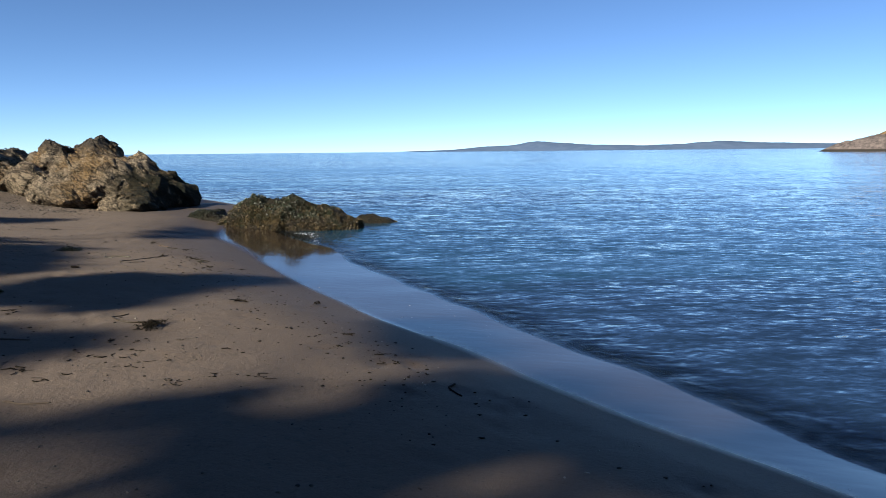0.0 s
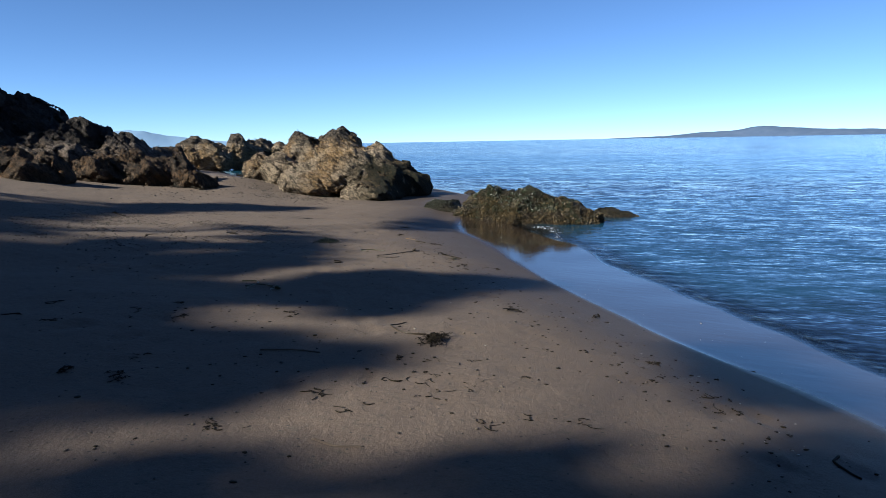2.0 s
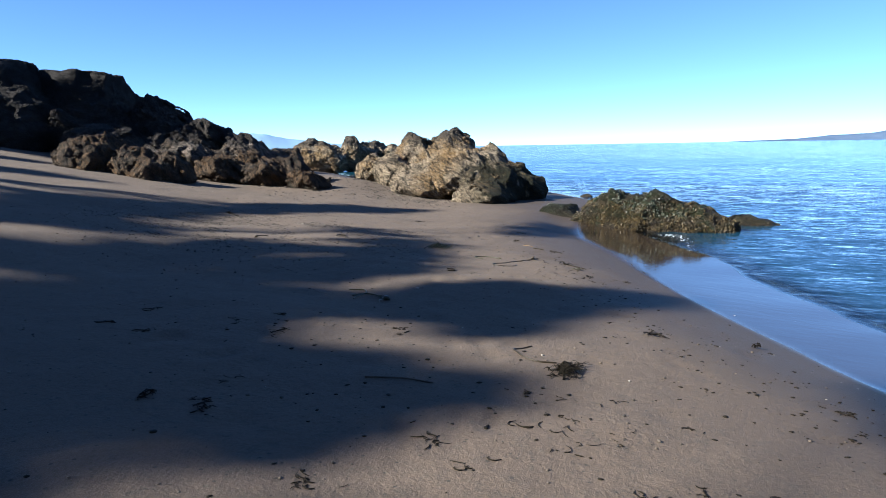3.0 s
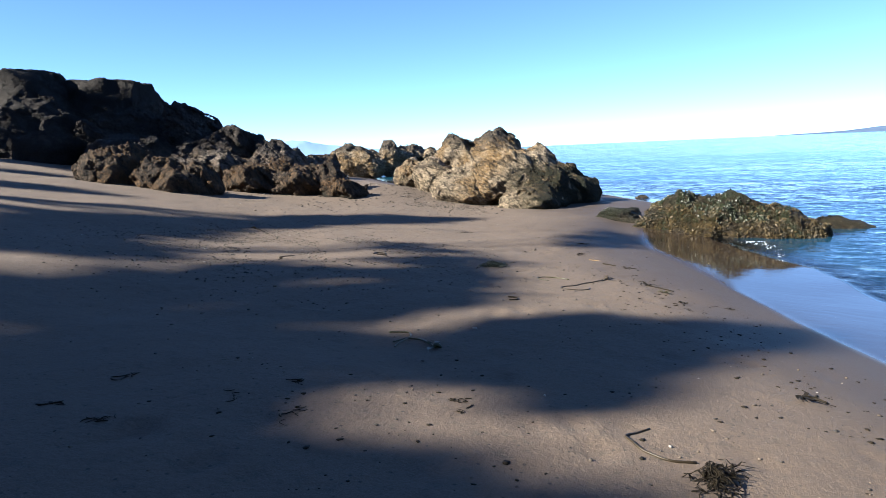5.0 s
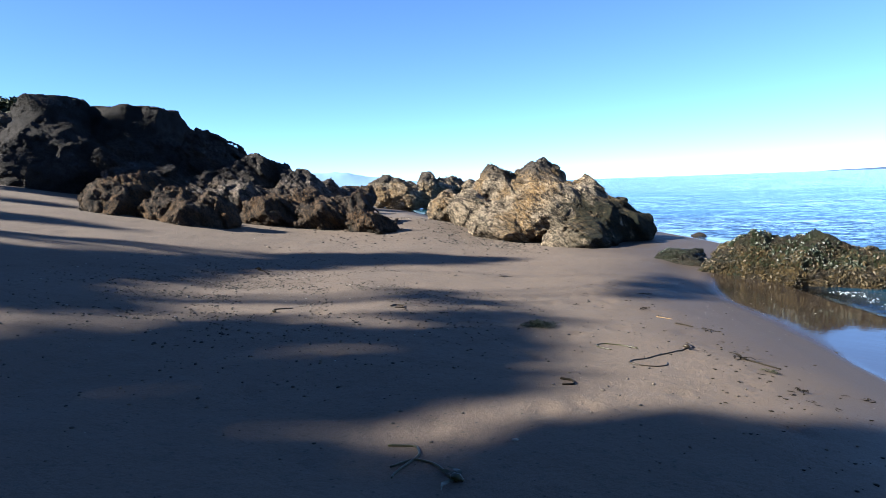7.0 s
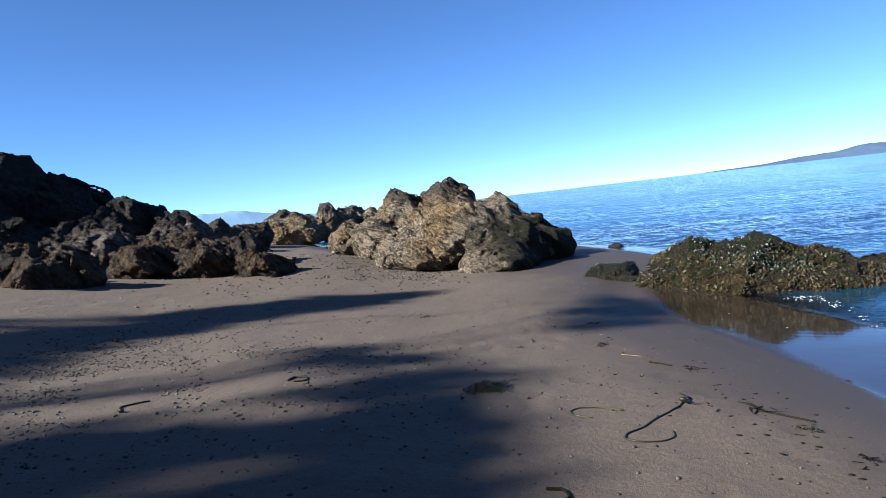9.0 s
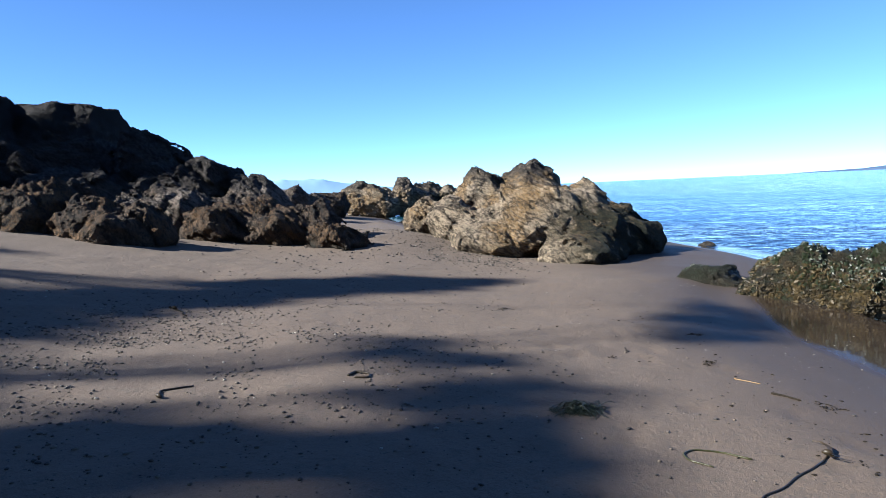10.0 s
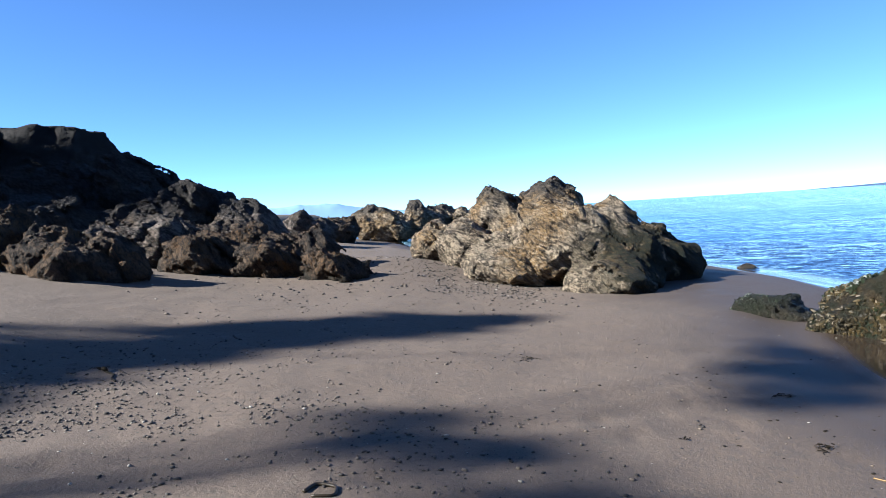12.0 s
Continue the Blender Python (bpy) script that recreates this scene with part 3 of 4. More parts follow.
brown_low = rock("rock", [
    (-17.9, 16.0, 0.93, 0.70, 0.80, 0.54), (-17.1, 16.6, 0.85, 0.82, 0.80, 0.5), (-17.2, 15.9, 0.80, 0.58, 0.60, 0.38)],
    33, 0.045, BROWN_ROCK, 43, "low pitted brown rock with ochre stains", 0.42, block=0.6, facet=0.9, joint=0.5, blend=0.2, dip=-60)
pale_rock = rock("rock", [
    (-39.4, 22.1, 3.61, 0.97, 2.00, 1.39), (-40.5, 24.0, 4.21, 1.17, 2.50, 1.68), (-42.0, 21.6, 3.71, 1.71, 2.50, 1.42),
    (-37.0, 22.5, 3.45, 1.01, 1.50, 1.14)], 33, 0.12, PALE_ROCK, 47, "pale brown fissured rock at the top of the beach", 0.9, block=1.2, sink=1.0)
mussel_rock = rock("rock", [
    (-5.75, 20.75, -0.62, 0.75, 1.0, 0.66), (-5.1, 20.6, -0.62, 0.95, 1.15, 0.62), (-4.55, 20.5, -0.5, 0.85, 1.10, 0.70), (-3.8, 20.3, -0.62, 0.9, 1.00, 0.55), (-3.1, 20.15, -0.68, 0.8, 0.8, 0.36)],
    10, 0.038, MUSSEL_ROCK, 53, "low rock crusted with mussels and green weed in shallow water", 0.24, block=0.36, grain=2.6, blend=0.4, facet=0.9, crag=0.6)
reef_tail = rock("rock", [(-2.2, 21.7, -0.66, 0.85, 0.40, 0.13)], 0, 0.04, GREEN_ROCK, 59, "flat dark weedy rock awash in the sea", 0.25, block=0.4)
green_rock = rock("rock", [(-7.15, 21.1, -0.56, 0.6, 0.6, 0.42), (-6.95, 21.05, -0.62, 0.62, 0.62, 0.38)], 30, 0.035, GREEN_ROCK, 61, "small flat rock covered in dark green weed", 0.2, block=0.5, top=-0.16, blend=0.3)
spit_rock = rock("rock", [(-8.7, 30.5, -0.68, 0.28, 0.40, 0.15)], 30, 0.03, GREEN_ROCK, 67, "small dark rock at the water's edge", 0.15, block=0.3)


# ---- distance ----
def hills(name, material, label, start, end, heights, back, seed):
    """A long low range between two places, its crest through evenly spaced heights, with a rounded back."""
    n, m = 160, 10
    start, end = np.array(start, float), np.array(end, float)
    u = np.linspace(0, 1, n)
    crest = np.interp(u, np.linspace(0, 1, len(heights)), heights)
    rows = []
    way = (end - start) / np.linalg.norm(end - start)
    out = np.array([-way[1], way[0]])
    for j in range(m):
        v = j / (m - 1)
        p = start + u[:, None] * (end - start) + out * back * (v - 0.3)
        z = crest * math.sin(math.pi * min(v / 0.6, 1) / 2) if v <= 0.6 else crest * math.cos((v - 0.6) / 0.4 * math.pi / 2)
        q = np.stack([p[:, 0] / 90, p[:, 1] / 90, np.zeros(n)], 1)
        z = z * (0.86 + 0.28 * fbm(q, 3, seed))
        rows.append(np.stack([p[:, 0], p[:, 1], z - 2.0], 1))
    V = np.stack(rows, 1).reshape(-1, 3)
    ob = mesh_object(name, V, grid_faces(n, m)[:, ::-1], material)
    return tagged(ob, label, "hills", kind="structure")


hills("backdrop", HAZY_LAND, "low wooded island on the horizon, blue with painted haze", (-267, 3991), (2500, 3150),
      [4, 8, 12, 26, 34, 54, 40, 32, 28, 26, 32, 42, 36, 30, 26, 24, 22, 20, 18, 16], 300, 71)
hills("backdrop", HAZY_PALE, "mountains beyond the sea, pale with painted haze", (-3350, 2750), (-2137, 3743), [50, 72, 84, 92, 96, 60, 34, 20, 4], 200, 73)


def holder(name, x, y, z, label, category, group=""):
    ob = new(name)
    ob.matrix_world = pose(x, y, z)
    return tagged(ob, label, category, group, "thing")


# ---- headland across the water ----
def headland_material():
    m = Mat("headland")
    z = m.axis(2)
    zz = m.math("ADD", z, m.math("MULTIPLY", m.math("SUBTRACT", m.noise(0.12, 5, 0.6), 0.5), 7.0))
    rockc = m.mix(m.ramp(m.noise(0.5, 5, 0.7), 0.35, 0.65), (0.062, 0.0527, 0.0527), (0.155, 0.13, 0.118))
    grass = m.mix(m.noise(0.3, 5), (0.167, 0.102, 0.0465), (0.223, 0.155, 0.0744))
    c = m.mix(m.ramp(zz, 7.5, 10.0), rockc, grass)
    c = m.mix(m.ramp(zz, 15.5, 17), c, (0.0279, 0.0372, 0.0186))
    c = m.mix(m.ramp(z, 0.9, 0.3), c, (0.031, 0.0279, 0.0248))
    return m.done(c, 0.95, m.bump(m.noise(0.5, 6, 0.7), 2.0, 0.8), 0.1)


HEAD = headland_material()
n, k = 90, 26
uu, vv = np.meshgrid(np.linspace(0, 1, n), np.linspace(0, 1, k), indexing="ij")
hx, hy = 205 + uu * 190 + vv * 70, 401 - uu * 165 + vv * 70
crest = np.interp(uu, [0, 0.03, 0.08, 0.2, 0.32, 0.45, 0.7, 1], [1.5, 9, 13, 17, 21, 34, 44, 48])
rise = smooth(0.0, 0.10, vv) * 0.55 + smooth(0.1, 0.8, vv) * 0.45
q = np.stack([hx.ravel() / 9, hy.ravel() / 9, np.zeros(hx.size)], 1)
hz = (crest * rise).ravel() * (0.78 + 0.44 * fbm(q, 4, 81)) + (fbm(q * 3, 3, 83) - 0.5) * 2.0 - 1.0
headland = mesh_object("headland", np.stack([hx.ravel(), hy.ravel(), hz], 1), grid_faces(n, k)[:, ::-1], HEAD)
tagged(headland, "rocky headland with dry tan grass and dark woods", "headland", kind="structure")


def spray_mesh(rng, centres, radii, count, size, flat=0.5):
    """Small leaf blades strewn round the centres; returns their corners and faces."""
    pick = rng.integers(0, len(centres), count)
    off = rng.normal(size=(count, 3))
    off /= np.linalg.norm(off, axis=1)[:, None]
    off *= (rng.random(count) ** 0.45)[:, None]
    mid = centres[pick] + off * radii[pick]
    a = rng.normal(size=(count, 3)) * np.array([1, 1, flat])
    a /= np.linalg.norm(a, axis=1)[:, None]
    b = np.cross(a, rng.normal(size=(count, 3)))
    b /= np.linalg.norm(b, axis=1)[:, None]
    s = size * (0.6 + 0.8 * rng.random(count))[:, None]
    V = np.stack([mid - a * s, mid + b * s * 0.42, mid + a * s, mid - b * s * 0.42], 1).reshape(-1, 3)
    F = np.arange(count * 4).reshape(-1, 4)
    return V, F


def tube(points, radii, sides=7):
    """A tapering limb along the points."""
    P = np.array(points, float)
    d = np.gradient(P, axis=0)
    d /= np.linalg.norm(d, axis=1)[:, None] + 1e-9
    up = np.where(np.abs(d[:, 2:3]) > 0.9, np.array([[1.0, 0, 0]]), np.array([[0, 0, 1.0]]))
    a = np.cross(d, up)
    a /= np.linalg.norm(a, axis=1)[:, None]
    b = np.cross(d, a)
    ang = np.linspace(0, 2 * math.pi, sides, endpoint=False)
    r = np.array(radii, float)[:, None, None]
    V = P[:, None] + r * (np.cos(ang)[None, :, None] * a[:, None] + np.sin(ang)[None, :, None] * b[:, None])
    n = len(P)
    F = [(i * sides + j, (i + 1) * sides + j, (i + 1) * sides + (j + 1) % sides, i * sides + (j + 1) % sides) for i in range(n - 1) for j in range(sides)]
    V = np.concatenate([V.reshape(-1, 3), P[:1], P[-1:]])
    F += [(n * sides, j, (j + 1) % sides) for j in range(sides)]
    F += [(n * sides + 1, (n - 1) * sides + (j + 1) % sides, (n - 1) * sides + j) for j in range(sides)]
    return V, F


def land_z(x, y):
    """The headland's own height."""
    hit, place, normal, index = headland.ray_cast((x, y, 200), (0, 0, -1))
    return place.z if hit else 0.0


bpy.context.view_layer.update()
rng = np.random.default_rng(5)
cx, cr = [], []
for i in range(230):
    u, v = rng.random() * 0.62 + 0.28, rng.random() * 0.6 + 0.25
    x, y = 205 + u * 190 + v * 70, 401 - u * 165 + v * 70
    z = land_z(x, y)
    for j in range(3):
        cx.append((x, y, z + 0.5 + 2.0 * j)), cr.append((2.4 - 0.6 * j, 2.4 - 0.6 * j, 1.6))
V, F = spray_mesh(rng, np.array(cx), np.array(cr), 9000, 0.9)
tagged(mesh_object("woods", V, F, SHRUB, False), "dark green woods on the headland", "woods", kind="stuff")


def far_pine(x, y, z, h, seed):
    r = np.random.default_rng(seed)
    tree = holder("pine_tree", x, y, z, "lone dark wind-bent pine on the headland", "tree", "headland pines")
    V, F = tube([(0, 0, -1), (0.3, 0, h * 0.5), (0.1, 0, h * 0.95)], (0.3, 0.2, 0.05))
    part("trunk", V, F, BARK, tree)
    c = np.array([(r.normal() * 0.18 * h, r.normal() * 0.18 * h, h * (0.4 + 0.6 * i / 8)) for i in range(9)])
    V, F = spray_mesh(r, c, np.array([(0.2 * h * (1.1 - i / 10), 0.2 * h * (1.1 - i / 10), 0.09 * h) for i in range(9)]), 500, 0.55)
    part("crown", V, F, SHRUB, tree, smooth_faces=False)


for i, (px, py, ph) in enumerate([(238, 386, 4.5), (246, 386, 5), (252, 382, 9), (257, 379, 8), (262, 374, 6)]):
    far_pine(px, py, land_z(px, py), ph, 90 + i)

# ---- shrubs on the knoll and the bleached log ----
def shrub(x, y, size, seed):
    r = np.random.default_rng(seed)
    z = float(ground_height(x, y))
    ob = holder("shrub", x, y, z, "dense dark evergreen shrub on the knoll", "shrub", "knoll shrubs")
    stems = []
    for i in range(5):
        a = r.random() * 6.28
        V, F = tube([(0, 0, -0.3), (math.cos(a) * size * 0.25, math.sin(a) * size * 0.25, size * 0.35), (math.cos(a) * size * 0.45, math.sin(a) * size * 0.45, size * 0.75)], (0.12, 0.08, 0.03), 5)
        part("stem", V, F, BARK, ob)
    c = np.array([(r.normal() * size * 0.42, r.normal() * size * 0.42, size * (0.25 + 0.6 * r.random())) for _ in range(16)])
    rad = np.array([np.array([0.36, 0.36, 0.27]) * size * (0.6 + 0.6 * r.random()) for _ in range(16)])
    V, F = spray_mesh(r, c, rad, 2600, 0.22)
    part("crown", V, F, SHRUB, ob, smooth_faces=False)


r0 = np.random.default_rng(8)
for i in range(34):
    shrub(-68 + r0.normal() * 7.5, 37 + r0.normal() * 7.5, 1.7 + r0.random() * 1.0, 200 + i)

log = holder("driftwood_log", -33.3, 18.1, float(ground_height(-33.3, 18.1)), "bleached pale driftwood log lying on the sand", "log")
V, F = tube([(-2.4, -4.6, 0.32), (-1.2, -2.2, 0.27), (0, 0, 0.24), (0.9, 1.8, 0.2)], (0.36, 0.33, 0.31, 0.24), 12)
part("trunk", V, F, LOG, log)
V, F = tube([(-0.6, -1.1, 0.4), (-0.75, -1.0, 0.75)], (0.09, 0.05), 7)
part("branch_stub", V, F, LOG, log)

# ---- trees behind the beach; their boughs shade the sand ----
SHADE = np.array([-SUN_FROM.x, -SUN_FROM.y, 0.0])
ACROSS = np.array([SHADE[1], -SHADE[0], 0.0])
TO = np.array(TO_SUN)


def shade_tree(x, y, boughs, reach, seed, label, crown=14):
    """A conifer whose upper boughs stand between the sun and these stretches of beach: (x, y, half length, half width, density[, height])."""
    r = np.random.default_rng(seed)
    z0 = float(ground_height(x, y))
    ob = holder("conifer", x, y, z0, label, "tree", "beach conifers")
    root = np.array([x, y, z0])
    tops = []
    made = []
    for b in boughs:
        g = b[5] if len(b) > 5 else float(ground_height(b[0], b[1]))
        mid = np.array([b[0], b[1], g]) + TO * reach
        tops.append(mid[2])
        area = math.pi * b[2] * b[3]
        n = max(8, int(area * 5))
        ang, rad = r.random(n) * 6.283, np.sqrt(r.random(n))
        c = mid + (np.cos(ang) * rad * b[2])[:, None] * SHADE + (np.sin(ang) * rad * b[3])[:, None] * ACROSS + (r.normal(size=n) * 0.5)[:, None] * TO
        V, F = spray_mesh(r, c - root, np.full((n, 3), 0.3), int(area * 150 * b[4]) + 20, 0.22, 0.6)
        made.append((mid, V, F))
    high = max(tops) - z0 + 1.0
    lean = np.array([m[0] for m in made]).mean(0) - root
    V, F = tube([(0, 0, -0.5), (lean[0] * 0.1, lean[1] * 0.1, high * 0.3), (lean[0] * 0.5, lean[1] * 0.5, high * 0.65), (lean[0], lean[1], high)], (0.45, 0.36, 0.22, 0.04), 10)
    part("trunk", V, F, BARK, ob)
    for mid, V, F in made:
        m = mid - root
        h = max(m[2] * 0.82, 1)
        w = np.interp(h / high, [0, 0.3, 0.65, 1], [0, 0.1, 0.5, 1.0])
        s = np.array([lean[0] * w, lean[1] * w, h])
        tv, tf = tube([s, s * 0.5 + m * 0.5 + np.array([0, 0, 0.15]), m], (0.06, 0.03, 0.012), 6)
        limb = part("bough", tv, tf, BARK, ob)
        part("needles", V, F, NEEDLES, limb, smooth_faces=False)
    low = []
    for i in range(crown):
        h = high * (0.22 + 0.33 * r.random())
        a = r.random() * 6.283
        ln = 2.6 * (1.1 - h / high)
        low.append((math.cos(a) * ln + lean[0] * 0.2, math.sin(a) * ln + lean[1] * 0.2, h))
    V, F = spray_mesh(r, np.array(low), np.full((crown, 3), 1.1), crown * 160, 0.25, 0.6)
    part("lower_crown", V, F, NEEDLES, ob, smooth_faces=False)
    return ob


def tufts(spots, density=2.4):
    """Round tufts of a crown, as boughs: (x, y, radius) on the sand that each one shades."""
    return [(x, y, r * 0.95, r * 0.9, density) for x, y, r in spots]


shade_tree(-34.5, -10, tufts([
    (-10.6, 18.3, 0.42), (-11.4, 17.3, 0.22), (-10.8, 17.6, 0.52), (-11.8, 16.1, 0.22), (-11.2, 16.5, 0.65), (-10.6, 17, 0.22), (-12.4, 14.8, 0.22), (-11.7, 15.3, 0.69), (-11.1, 15.8, 0.22), (-12.2, 14.1, 0.64), (-11.6, 14.5, 0.22), (-12.6, 13.3, 0.26), (-12.3, 13.1, 0.22), (-12.5, 12.8, 0.32), (-12.8, 12.2, 0.22), (-12.4, 12.3, 0.22), (-12.4, 11.7, 0.55), (-12.8, 11.2, 0.22)]) + tufts([
    (-12.2, 15.9, 0.32), (-12.6, 15.1, 0.32), (-12.7, 14.7, 0.32), (-11.7, 13.5, 0.32), (-11.9, 13.1, 0.32), (-11.9, 12.5, 0.4), (-6.3, 18.4, 0.32)], 0.3), 36, 1, "tall dark conifer behind the beach")
shade_tree(-30, -15, tufts([
    (-11.7, 11.7, 0.22), (-11.7, 11.3, 0.26), (-12.3, 10.4, 0.86), (-11.5, 10.9, 0.22), (-11.5, 9.9, 0.22), (-12.1, 9.1, 0.52), (-11.6, 9.6, 0.26), (-11.7, 8.6, 0.22)]) + tufts([
    (-13.3, 10.2, 0.32), (-6.2, 17.8, 0.45), (-6.4, 17.1, 0.32), (-13.1, 9.6, 0.32), (-6, 17, 0.32), (-6.3, 16.4, 0.45), (-6.1, 15.7, 0.39), (-8.6, 13, 0.52), (-11.2, 9.5, 0.32), (-7.8, 13.1, 0.32), (-8.1, 12.6, 0.32), (-11.3, 9, 0.32), (-11.3, 8.6, 0.32), (-6.9, 12.6, 0.32), (-7.2, 12.1, 0.42), (-7.6, 11.6, 0.32), (-10.3, 8.7, 0.32)], 0.3) + [(-9.8, 5.8, 1.5, 0.8, 2.2), (-12.5, 7.5, 1.4, 1.0, 2.2)], 36, 2, "conifer with broad drooping boughs")
shade_tree(-27, -17, tufts([
    (-8.2, 10.2, 0.22), (-8.4, 9.6, 0.48), (-6.6, 11.3, 0.22), (-7, 10.8, 0.25), (-8.7, 8.6, 0.58), (-8.1, 9.1, 0.22), (-6.5, 10.8, 0.43), (-8.9, 8, 0.22), (-7.2, 9.8, 0.86), (-6.1, 10.4, 0.22), (-9.3, 6.9, 0.22), (-8.5, 7.7, 0.39), (-7.4, 8.8, 0.22), (-6.1, 9.9, 0.32), (-8.6, 6.9, 0.53), (-6.5, 9.1, 0.78), (-6.1, 9.3, 0.39), (-6.7, 8.4, 0.7), (-8, 6.9, 0.22), (-7.5, 7.4, 0.27)]) + tufts([
    (-8.6, 10.2, 0.32), (-6.8, 11.6, 0.32), (-7, 11.2, 0.32), (-7.9, 8.8, 0.32), (-7.9, 7.4, 0.32)], 0.3) + [(-8.0, 4.2, 2.0, 1.5, 2.2)], 36, 3, "conifer with a ragged open crown")
shade_tree(-24.5, -19, tufts([
    (-8.3, 6.3, 0.22), (-6.7, 7.4, 0.53), (-4.5, 9.5, 0.22), (-7.3, 6.3, 0.86), (-3.5, 10.1, 0.22), (-2.9, 10.5, 0.22), (-3.7, 9.6, 0.51), (-3.1, 10.1, 0.29), (-5.1, 7.9, 0.22), (-6.1, 6.8, 0.5), (-3.1, 9.8, 0.22), (-4.3, 8.5, 0.86), (-6.3, 6.3, 0.83), (-6.9, 5.4, 0.22), (-3.5, 8.9, 0.22), (-3.7, 7.8, 0.22), (-5.9, 5.4, 0.86), (-3.9, 7.5, 0.27), (-4.9, 5.6, 0.26)]) + tufts([
    (-6.1, 7.6, 0.32), (-5.3, 7.8, 0.32)], 0.3) + [(-5.4, 2.4, 1.4, 1.0, 2.2), (-5.5, 4.9, 0.7, 0.6, 2.4), (-6.4, 5.6, 0.6, 0.6, 2.4)], 36, 6, "slim conifer with a thin crown")
shade_tree(-21, -22, tufts([
    (-5.5, 4.5, 0.22), (-4.3, 5.7, 0.31), (-3.7, 5.5, 0.42), (-3.3, 5.9, 0.22), (-4.5, 4.6, 0.86), (-3.7, 5, 0.22), (-0.3, 7.7, 0.22), (-0.2, 7.4, 0.25), (0.2, 7.2, 0.22), (-3.2, 3.5, 0.32), (-2.8, 3.6, 0.22), (-1.6, 4.4, 0.31), (0.8, 6, 0.26), (-0.1, 4.8, 0.22), (-1, 3.6, 0.58), (-0.1, 4.2, 0.52), (0.8, 5, 0.86), (-0.4, 3.5, 0.22), (1.1, 4, 0.27), (1.5, 4.1, 0.22), (1.8, 4.4, 0.32)]) + tufts([
    (-0.4, 8.1, 0.32), (-0.2, 7, 0.32), (0.2, 5.7, 0.32), (-0.1, 5.2, 0.32)], 0.3) + [(0.3, 2.0, 1.2, 1.8, 2.2), (2.4, 4.3, 0.8, 0.6, 2.0)], 36, 4, "leaning conifer close to the beach")
shade_tree(-46.5, -6, [(-22.8, 20.3, 1.7, 1.6, 1.7, 3.0), 
    (-20.9, 19.1, 1.7, 0.95, 1.7, 3.0), (-22.4, 17.9, 1.7, 0.9, 1.7, 3.0),
    (-20.6, 20.6, 1.7, 1.0, 1.7, 3.2), (-22.6, 19.6, 1.6, 1.7, 1.2, 2.8), (-20.3, 16.6, 0.8, 0.7, 1.7, 1.3), (-19.5, 15.0, 0.45, 0.5, 1.7, 0.8), (-21.3, 17.9, 1.7, 1.1, 1.7, 1.6), (-22.8, 17.0, 1.7, 1.3, 1.7, 1.6)], 36, 5, "dark conifer above the rocks")


def sky_screen_tree(seed, h):
    r = np.random.default_rng(seed)
    ob = holder("conifer", 0, 0, 0, "dark conifer out of view, added to block sky light", "tree", "slope conifers")
    V, F = tube([(0, 0, -1), (0.1, 0, h * 0.5), (0, 0, h)], (0.4, 0.25, 0.03), 8)
    part("trunk", V, F, BARK, ob)
    c, rad = [], []
    for i in range(60):
        f = r.random() ** 0.8
        a = r.random() * 6.283
        w = 3.4 * (1 - f) + 0.25
        c.append((math.cos(a) * w * 0.65, math.sin(a) * w * 0.65, h * (0.15 + 0.84 * f))), rad.append((w * 0.45, w * 0.45, 0.5))
    V, F = spray_mesh(r, np.array(c), np.array(rad), 5200, 0.36, 0.5)
    part("crown", V, F, NEEDLES, ob, smooth_faces=False)
    return ob


# unseen trees inland, added to cut down the sky light
first = sky_screen_tree(300, 15)
spots = []
r1 = np.random.default_rng(12)
while len(spots) < 60:
    s, a = -34 - 55 * r1.random(), -45 + 62 * r1.random()
    x, y = shore_to_world(s, a)
    if all((x - p[0]) ** 2 + (y - p[1]) ** 2 > 12 for p in spots):
        spots.append((x, y))
for i, (x, y) in enumerate(spots):
    m = pose(x, y, float(ground_height(x, y)), 0, 0, r1.random() * 360)
    if i == 0:
        first.matrix_world = m
    else:
        copy_thing(first, m)

# more unseen trees inland and behind the camera, added to deepen the shadows
for size, low, high, near, away, count in ((0.45, -32, -24, -12, 3, 20), (1.35, -30, -3, -34, -7, 28)):
    grown = []
    for _ in range(count * 3):
        s, a = low + (high - low) * r1.random(), near + (away - near) * r1.random()
        x, y = shore_to_world(s, a)
        if len(grown) < count and all((x - p[0]) ** 2 + (y - p[1]) ** 2 > 5 for p in grown):
            grown.append((x, y))
            tree = copy_thing(first, pose(x, y, float(ground_height(x, y)), 0, 0, r1.random() * 360))
            tree.scale = [size * (0.85 + 0.3 * r1.random())] * 3

